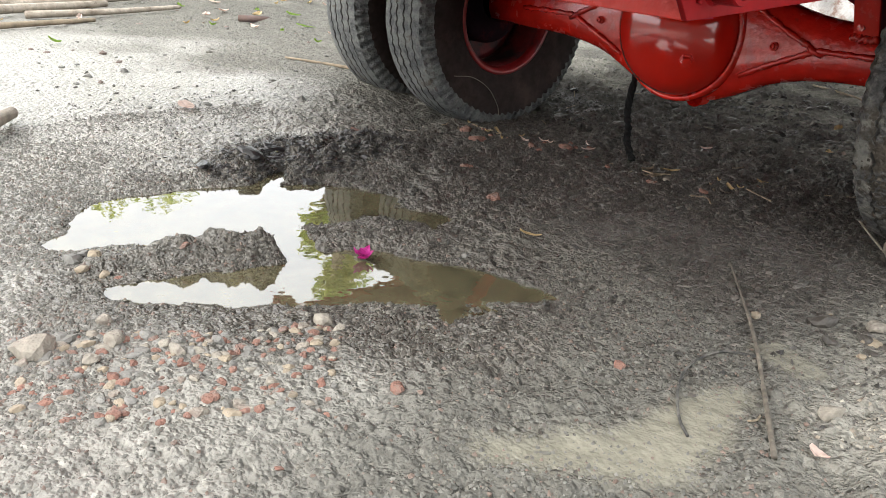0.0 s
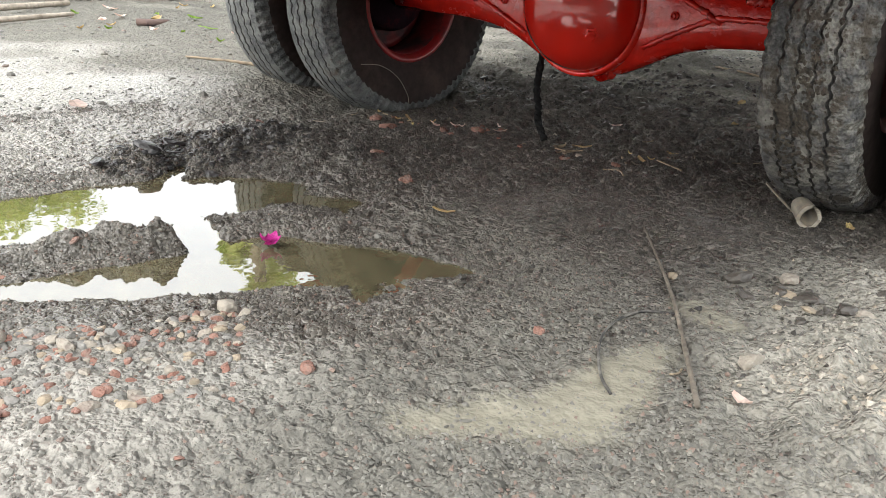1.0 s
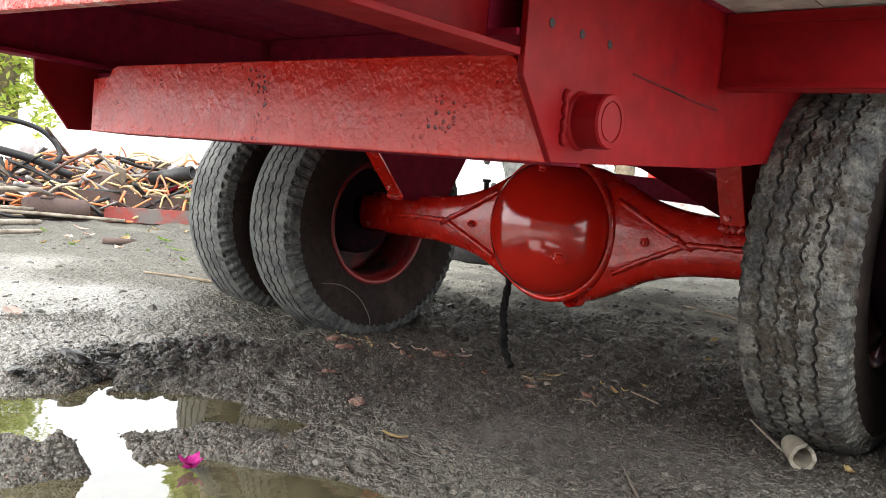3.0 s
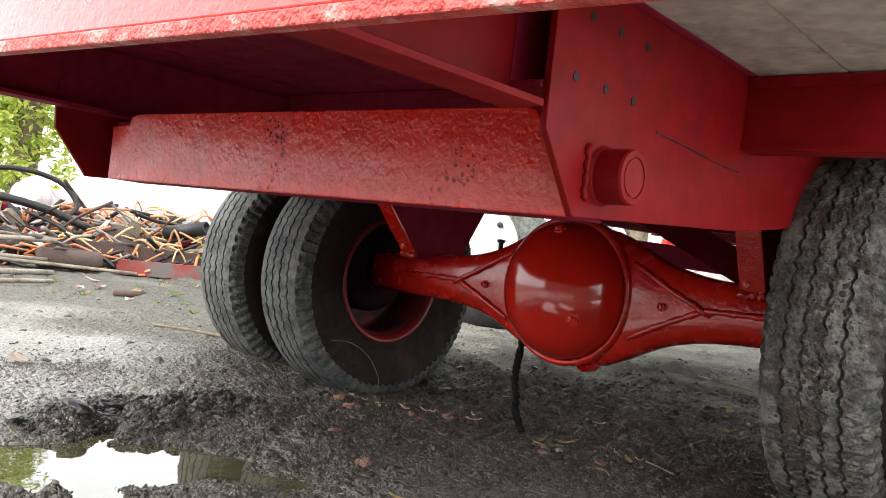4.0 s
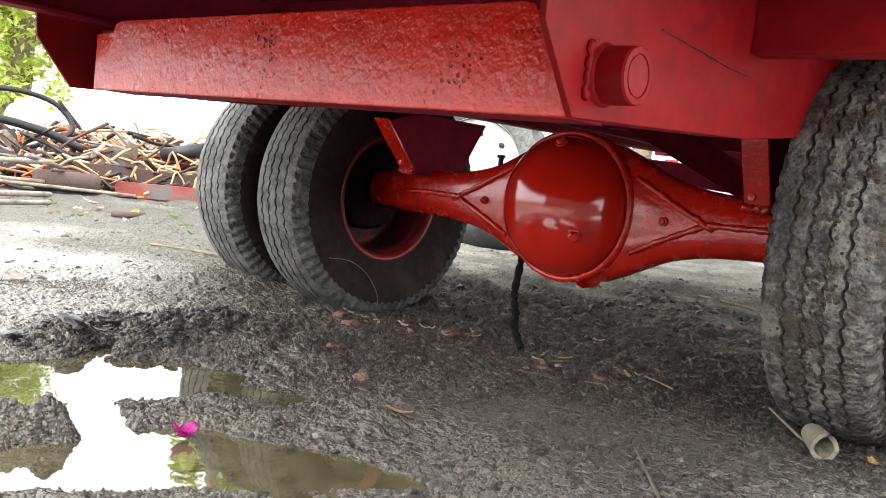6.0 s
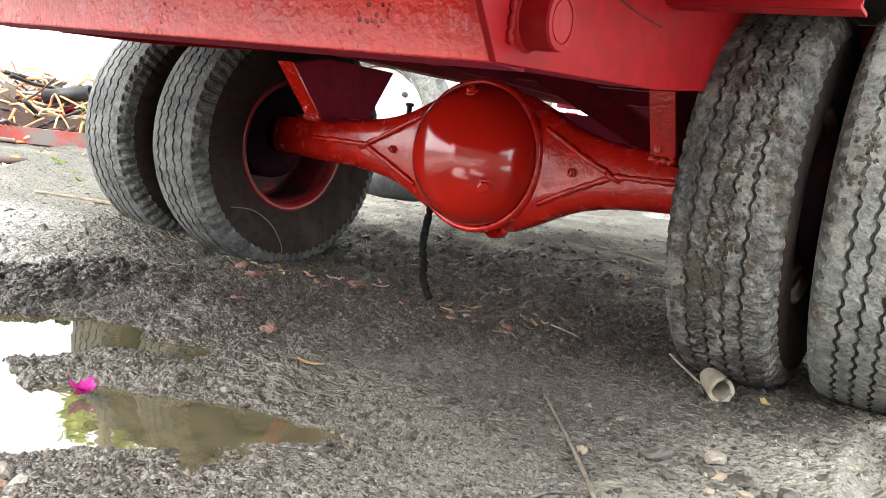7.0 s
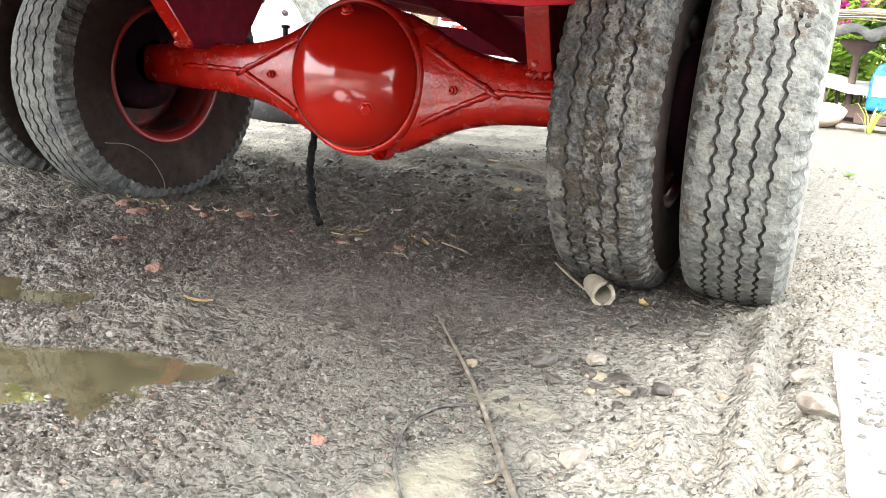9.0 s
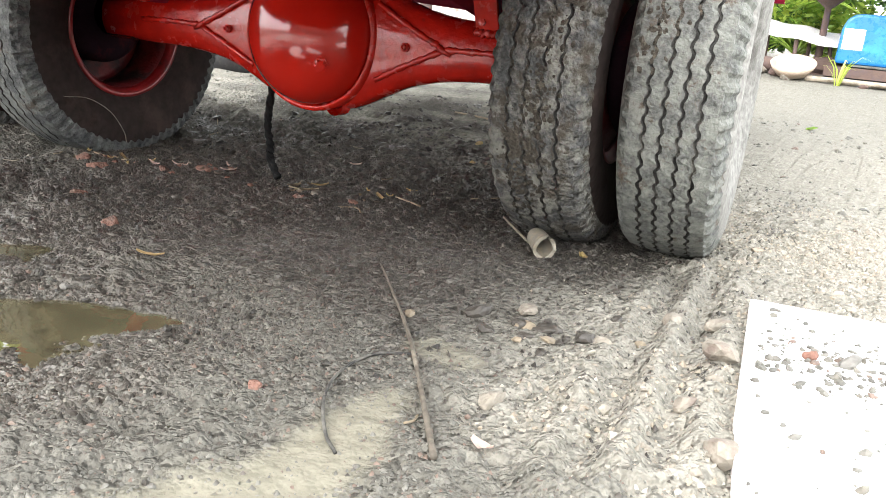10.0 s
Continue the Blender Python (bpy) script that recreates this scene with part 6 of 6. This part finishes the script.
def grass_tuft(x, y, h, count, seed, material, label):
    r = random.Random(seed)
    bm = bmesh.new()
    for k in range(count):
        a, l, w = r.uniform(0, 6.3), h * r.uniform(0.6, 1.1), 0.012 * h / 0.4
        d = Vector((math.cos(a), math.sin(a), 0))
        s = Vector((-d.y, d.x, 0)) * w
        b = d * r.uniform(0, 0.03)
        p = [b, b + d * l * 0.2 + Vector((0, 0, l * 0.6)), b + d * l * 0.55 + Vector((0, 0, l * 0.95)), b + d * l * 0.9 + Vector((0, 0, l * 0.85))]
        vs = [(bm.verts.new(q - s * f), bm.verts.new(q + s * f)) for q, f in zip(p, (0.6, 1, 0.7, 0.1))]
        for u, v in zip(vs, vs[1:]):
            bm.faces.new((u[0], u[1], v[1], v[0]))
    return thing("grass_tuft", bm, material, label, "grass", "grass tufts", m=pose(x, y, floor_z(x, y)))


grass_tuft(*heap(0.95, 0.0, 0)[:2], 0.35, 9, 1, M_LEAF, "green grass blades by the red channel")
grass_tuft(*heap(-1.7, 1.0, 0)[:2], 0.8, 26, 2, M_LEAF, "tall grass beside the scrap heap")
grass_tuft(*heap(-2.4, 1.2, 0)[:2], 0.8, 26, 3, M_LEAF, "tall grass beside the scrap heap")

# ---- beyond the axle: an old tractor wheel, scrap tyres, a tarpaulin heap ----
big = holder("tractor_wheel", pose(-4.25, 5.25, 0.56, 0, 0, 22), "large tractor wheel with a white rim standing on the yard", "wheel")
bm = bmesh.new()
revolve(bm, [(-0.13, 0.36), (-0.15, 0.42), (-0.15, 0.50), (-0.12, 0.54), (0.12, 0.54), (0.15, 0.50), (0.15, 0.42), (0.13, 0.36)], 64, "y", True)
ty = part("tyre", bm, M_TYRE, big, "grey dusty tractor tyre", smooth=True)
for k in range(22):
    a = 2 * math.pi * k / 22
    bm = bmesh.new()
    box(bm, -0.02, 0.02, -0.15, 0.01, 0.525, 0.575)
    p = part("lug", bm, M_TYRE, ty)
    p.matrix_basis = pose(0, 0, 0, 0, math.degrees(a), 0) @ pose(0, 0, 0, 0, 0, 25)
bm = bmesh.new()
revolve(bm, [(-0.10, 0.0), (-0.10, 0.12), (-0.06, 0.20), (-0.08, 0.33), (-0.14, 0.375), (-0.12, 0.36), (-0.06, 0.33), (-0.03, 0.2), (-0.03, 0.0)], 48, "y")
rim = part("rim", bm, M_WHITE, big, "white painted rim disc", smooth=True)
for k in range(8):
    a = 2 * math.pi * k / 8
    bm = bmesh.new()
    revolve(bm, [(0.0, 0.022), (-0.025, 0.022), (-0.03, 0.0)], 10, "y")
    p = part("rim_bolt", bm, M_DRUM, rim)
    p.matrix_basis = pose(0.255 * math.cos(a), -0.066, 0.255 * math.sin(a))


def flat_tyre(x, y, r, label):
    bm = bmesh.new()
    revolve(bm, [(-0.09, r * 0.55), (-0.11, r * 0.75), (-0.10, r * 0.93), (-0.06, r), (0.06, r), (0.10, r * 0.93), (0.11, r * 0.75), (0.09, r * 0.55)], 48, "z", True)
    return thing("old_tyre", bm, M_BLACK, label, "tyre", "scrap tyres", smooth=True, m=pose(x, y, floor_z(x, y) + 0.10, 2, 3, 0))


flat_tyre(-3.78, 4.78, 0.34, "old black tyre lying flat on the yard")
flat_tyre(-3.55, 8.2, 0.40, "old black tyre lying flat on the yard")
for x, y, w, h, seed in ((-3.6, 7.6, 0.9, 0.75, 1), (-4.9, 7.4, 0.8, 0.9, 2)):
    bm = bmesh.new()
    bmesh.ops.create_icosphere(bm, subdivisions=5, radius=1)
    for v in bm.verts:
        k = 1 + 0.2 * noise.noise(v.co * 2 + Vector((seed * 7, 0, 0))) + 0.10 * abs(noise.noise(v.co * 5)) + 0.03 * noise.noise(v.co * 14)
        v.co = Vector((v.co.x * w, v.co.y * 0.6, max(v.co.z, -0.1) * h)) * k
    thing("tarpaulin", bm, M_STEEL, "crumpled grey tarpaulin thrown over a heap", "tarpaulin", "tarpaulin heaps", smooth=True, m=pose(x, y, floor_z(x, y) + 0.05))
crate = holder("marker_post", pose(-3.10, 6.12, floor_z(-3.1, 6.12)), "short red and white marker post behind the trailer", "post")
for k, m_ in enumerate((M_RUST, M_RED, M_WHITE, M_RED)):
    bm = bmesh.new()
    revolve(bm, [(0.0, 0.0), (0.0, 0.05), (0.70 if k == 0 else 0.07, 0.05), (0.70 if k == 0 else 0.07, 0.0)], 20, "z")
    band = part("band", bm, m_, crate, smooth=False)
    band.matrix_basis = pose(0, 0, 0 if k == 0 else 0.702 + 0.072 * (k - 1))

# ---- right background: water container, awning on a stand, basins and rubble on the bank ----
cont = holder("water_container", pose(0.02, 9.95, floor_z(0.02, 9.95), 0, 0, 3), "blue plastic water container with a white panel", "container")
bm = bmesh.new()
prism(bm, [(-0.42, 0.13), (0.46, 0.13), (0.45, 0.46), (0.42, 0.55), (0.36, 0.60), (0.28, 0.615), (-0.26, 0.615), (-0.33, 0.60), (-0.38, 0.55), (-0.41, 0.46)], -0.28, 0.28, "y")
part("body", bm, M_BLUE, cont, bevel=0.03)
bm = bmesh.new()
box(bm, -0.385, -0.195, -0.290, -0.282, 0.27, 0.47)
part("label_panel", bm, M_WHITE, cont, "plain white panel")
bm = bmesh.new()
box(bm, -0.50, 0.55, -0.30, 0.30, 0.0, 0.098)
part("pallet", bm, M_RUST, cont, "brown pallet")
stand = holder("awning_stand", pose(-0.56, 9.95, floor_z(-0.56, 9.95) - 0.05), "rusty post carrying a grey sheet awning with dry branches", "awning")
bm = bmesh.new()
revolve(bm, [(0.0, 0.10), (0.05, 0.10), (0.07, 0.04), (0.70, 0.032), (0.74, 0.08), (0.82, 0.17), (0.86, 0.19), (0.86, 0.0)], 20, "z")
part("post", bm, M_RUST, stand, smooth=True)
r2 = random.Random(77)
for k in range(14):
    y0 = -0.50 + 0.07 * k
    bm = bmesh.new()
    sweep(bm, smooth_line([(-0.55, y0, 1.06 + r2.uniform(0, 0.05)), (0.1, y0 + r2.uniform(-0.1, 0.1), 1.10 + r2.uniform(-0.02, 0.06)), (0.6, y0, 1.07), (1.3, y0 + r2.uniform(-0.1, 0.1), 1.06 + r2.uniform(-0.03, 0.05))], 5), r2.uniform(0.008, 0.018), 6)
    part("dry_branch", bm, M_BARK if k % 3 else M_WOOD, stand, "dry branch", smooth=True)
bm = bmesh.new()
cols, rows_ = 60, 16
grid = [[bm.verts.new((-0.50 + 1.9 * i / cols, -0.5 + 1.0 * j / rows_, 0.97 + 0.045 * noise.noise(Vector((i * 0.22, j * 0.3, 3))) + 0.03 * math.sin(i * 0.55 + j * 0.2) - (0.10 if j == 0 else 0))) for i in range(cols + 1)] for j in range(rows_ + 1)]
for j in range(rows_):
    for i in range(cols):
        bm.faces.new((grid[j][i], grid[j][i + 1], grid[j + 1][i + 1], grid[j + 1][i]))
bmesh.ops.solidify(bm, geom=bm.faces[:], thickness=0.008)
part("sheet", bm, M_AWNING, stand, "crumpled grey sheet", smooth=True)


def basin(x, y, z, r, h, material, label, tilt=0.0):
    bm = bmesh.new()
    revolve(bm, [(0.0, 0.0), (0.0, r * 0.7), (h * 0.6, r * 0.92), (h, r), (h, r * 0.96), (h * 0.6, r * 0.86), (0.012, r * 0.66), (0.012, 0.0)], 32, "z")
    return thing("basin", bm, material, label, "basin", "basins", smooth=True, m=pose(x, y, z, tilt, 0, 0))


for k, (x, w, h) in enumerate(((-0.52, 0.15, 0.20), (-0.40, 0.13, 0.22))):
    chunk("rubble_block", x, 9.95, w, M_RUST, "brown block of rubble under a basin", "rubble", 480 + k, "rubble blocks", 0.9, 0.7)
sheet_table = holder("sheet_table", pose(-0.80, 9.90, floor_z(-0.80, 9.90)), "low table of a bent white sheet on short posts", "table")
bm = bmesh.new()
top = [[bm.verts.new((-0.46 + 0.92 * i / 16, -0.24 + 0.48 * j / 6, 0.52 - 0.10 * (i / 16) ** 1.4 - 0.15 * (1 - j / 6) + 0.010 * math.sin(i * 0.9 + j))) for i in range(17)] for j in range(7)]
for j in range(6):
    for i in range(16):
        bm.faces.new((top[j][i], top[j][i + 1], top[j + 1][i + 1], top[j + 1][i]))
bmesh.ops.solidify(bm, geom=bm.faces[:], thickness=0.035)
part("sheet", bm, M_SLAB, sheet_table, "white curved sheet with a worn edge", smooth=True)
for px, py, h in ((-0.28, -0.15, 0.455), (0.02, -0.17, 0.435), (0.12, 0.12, 0.425), (-0.30, 0.14, 0.455), (0.34, 0.0, 0.375)):
    bm = bmesh.new()
    sweep(bm, [(px, py, -0.03), (px + 0.008, py, h * 0.5), (px, py + 0.01, h - 0.06 + 0.25 * py)], [0.024, 0.020, 0.022], 8)
    part("post", bm, M_RUST, sheet_table, smooth=True)
bar("log", [(-1.75, 9.80, floor_z(-1.75, 9.8) + 0.09), (-1.25, 9.72, floor_z(-1.25, 9.72) + 0.10), (-0.90, 9.66, floor_z(-0.9, 9.66) + 0.09)], (0.085, 0.070), M_RUST, "dark brown log lying beside the sheet table", "log", "", 12)
grass_tuft(-0.30, 9.35, 0.30, 12, 4, M_CREEPER, "yellow-green grass blades before the container")
basin(-0.74, 9.52, floor_z(-0.74, 9.52) + 0.05, 0.22, 0.11, mat("cream_enamel", (0.34, 0.27, 0.21), 0.5, spots=(0.40, 0.30, 0.24), spot_scale=6, spot_amount=0.3), "cream round basin tilted on the ground", 22)
rr = random.Random(31)
for k in range(16):
    x, y = rr.uniform(-1.6, 0.8), rr.uniform(9.3, 9.8)
    chunk("rubble_block", x, y, rr.uniform(0.05, 0.13), rr.choice((M_BRICK, M_STONE, M_RUST, M_WOOD)), "block of rubble at the edge of the yard", "rubble", 500 + k, "rubble blocks", 0.6, 0.5)
for k in range(6):
    bar("dead_branch", [(-0.6 + 0.3 * k, 9.45, floor_z(0, 9.45) + 0.03), (-0.2 + 0.3 * k, 9.40, floor_z(0, 9.4) + 0.05), (0.3 + 0.3 * k, 9.5, floor_z(0, 9.5) + 0.03)], (0.03, 0.015), M_WOOD, "dead branch at the edge of the yard", "branch", "dead branches")


def palm(x, y, z, length, count, seed, material, label):
    """A low palm: arching fronds of narrow leaflets."""
    r = random.Random(seed)
    p = holder("palm", pose(x, y, z), label, "palm", "palms")
    for k in range(count):
        a, up = r.uniform(0, 6.3), r.uniform(0.5, 1.1)
        d = Vector((math.cos(a), math.sin(a), 0))
        s = Vector((-d.y, d.x, 0))
        bm = bmesh.new()
        spine = [d * (length * t * (1 - 0.2 * up * t)) + Vector((0, 0, length * up * (t - 0.75 * t * t))) for t in [i / 12 for i in range(13)]]
        sweep(bm, spine, [0.012 * (1.1 - i / 13) for i in range(13)], 5)
        for i in range(2, 13):
            for side in (-1, 1):
                l = length * 0.38 * math.sin(math.pi * (i / 13) ** 0.7)
                b0 = spine[i]
                tip = b0 + s * side * l + d * l * 0.5 + Vector((0, 0, -0.25 * l))
                w = d * 0.022 * length
                bm.faces.new([bm.verts.new(q) for q in (b0 - w, (b0 + tip) / 2 + Vector((0, 0, 0.03)) - w, tip, (b0 + tip) / 2 + Vector((0, 0, 0.03)) + w, b0 + w)])
        part("frond", bm, material, p)
    return p


palm(-0.85, 10.7, floor_z(-0.85, 10.7) + 0.1, 0.9, 11, 1, M_LEAF, "low palm with fresh green fronds")
palm(-0.15, 10.9, floor_z(-0.15, 10.9) + 0.5, 1.1, 12, 2, M_LEAF, "low palm with yellow-green fronds")
palm(0.9, 11.0, floor_z(0.9, 11.0) + 0.2, 1.0, 11, 3, M_LEAF_DARK, "low palm with deep green fronds")
palm(-1.9, 11.2, floor_z(-1.9, 11.2) + 0.1, 1.0, 11, 4, M_LEAF_DARK, "low palm with deep green fronds")
bush = holder("flowering_bush", pose(-0.95, 11.3, floor_z(-0.95, 11.3)), "bush with pink flowers behind the awning", "bush")
leaves_mesh("foliage", [(rr.uniform(-0.5, 0.5), rr.uniform(-0.2, 0.2), rr.uniform(0.2, 1.5), 0.25, 60) for _ in range(16)], 0.06, 21, M_LEAF, bush)
leaves_mesh("blossom", [(rr.uniform(-0.4, 0.4), rr.uniform(-0.3, 0.1), rr.uniform(1.0, 1.5), 0.12, 22) for _ in range(8)], 0.04, 22, M_PINK, bush)

# dense greenery behind the right-hand clutter
for k in range(9):
    x, y = -3.4 + 0.85 * k + rr.uniform(-0.2, 0.2), 12.2 + rr.uniform(-0.4, 0.5)
    hedge = holder("bush", pose(x, y, floor_z(x, y)), "dense leafy green bush along the edge of the yard", "bush", "bushes along the yard")
    bm = bmesh.new()
    sweep(bm, smooth_line([(0, 0, -0.1), (0.05, 0.02, 0.6), (0.0, 0.05, 1.3)], 4), [0.05 - 0.004 * i for i in range(9)], 7)
    part("trunk", bm, M_BARK, hedge, smooth=True)
    leaves_mesh("foliage", [(rr.uniform(-0.6, 0.6), rr.uniform(-0.35, 0.35), rr.uniform(0.15, 2.6), rr.uniform(0.22, 0.4), 190) for _ in range(40)], 0.066, 300 + k, M_LEAF_DARK if k % 3 else M_LEAF, hedge)
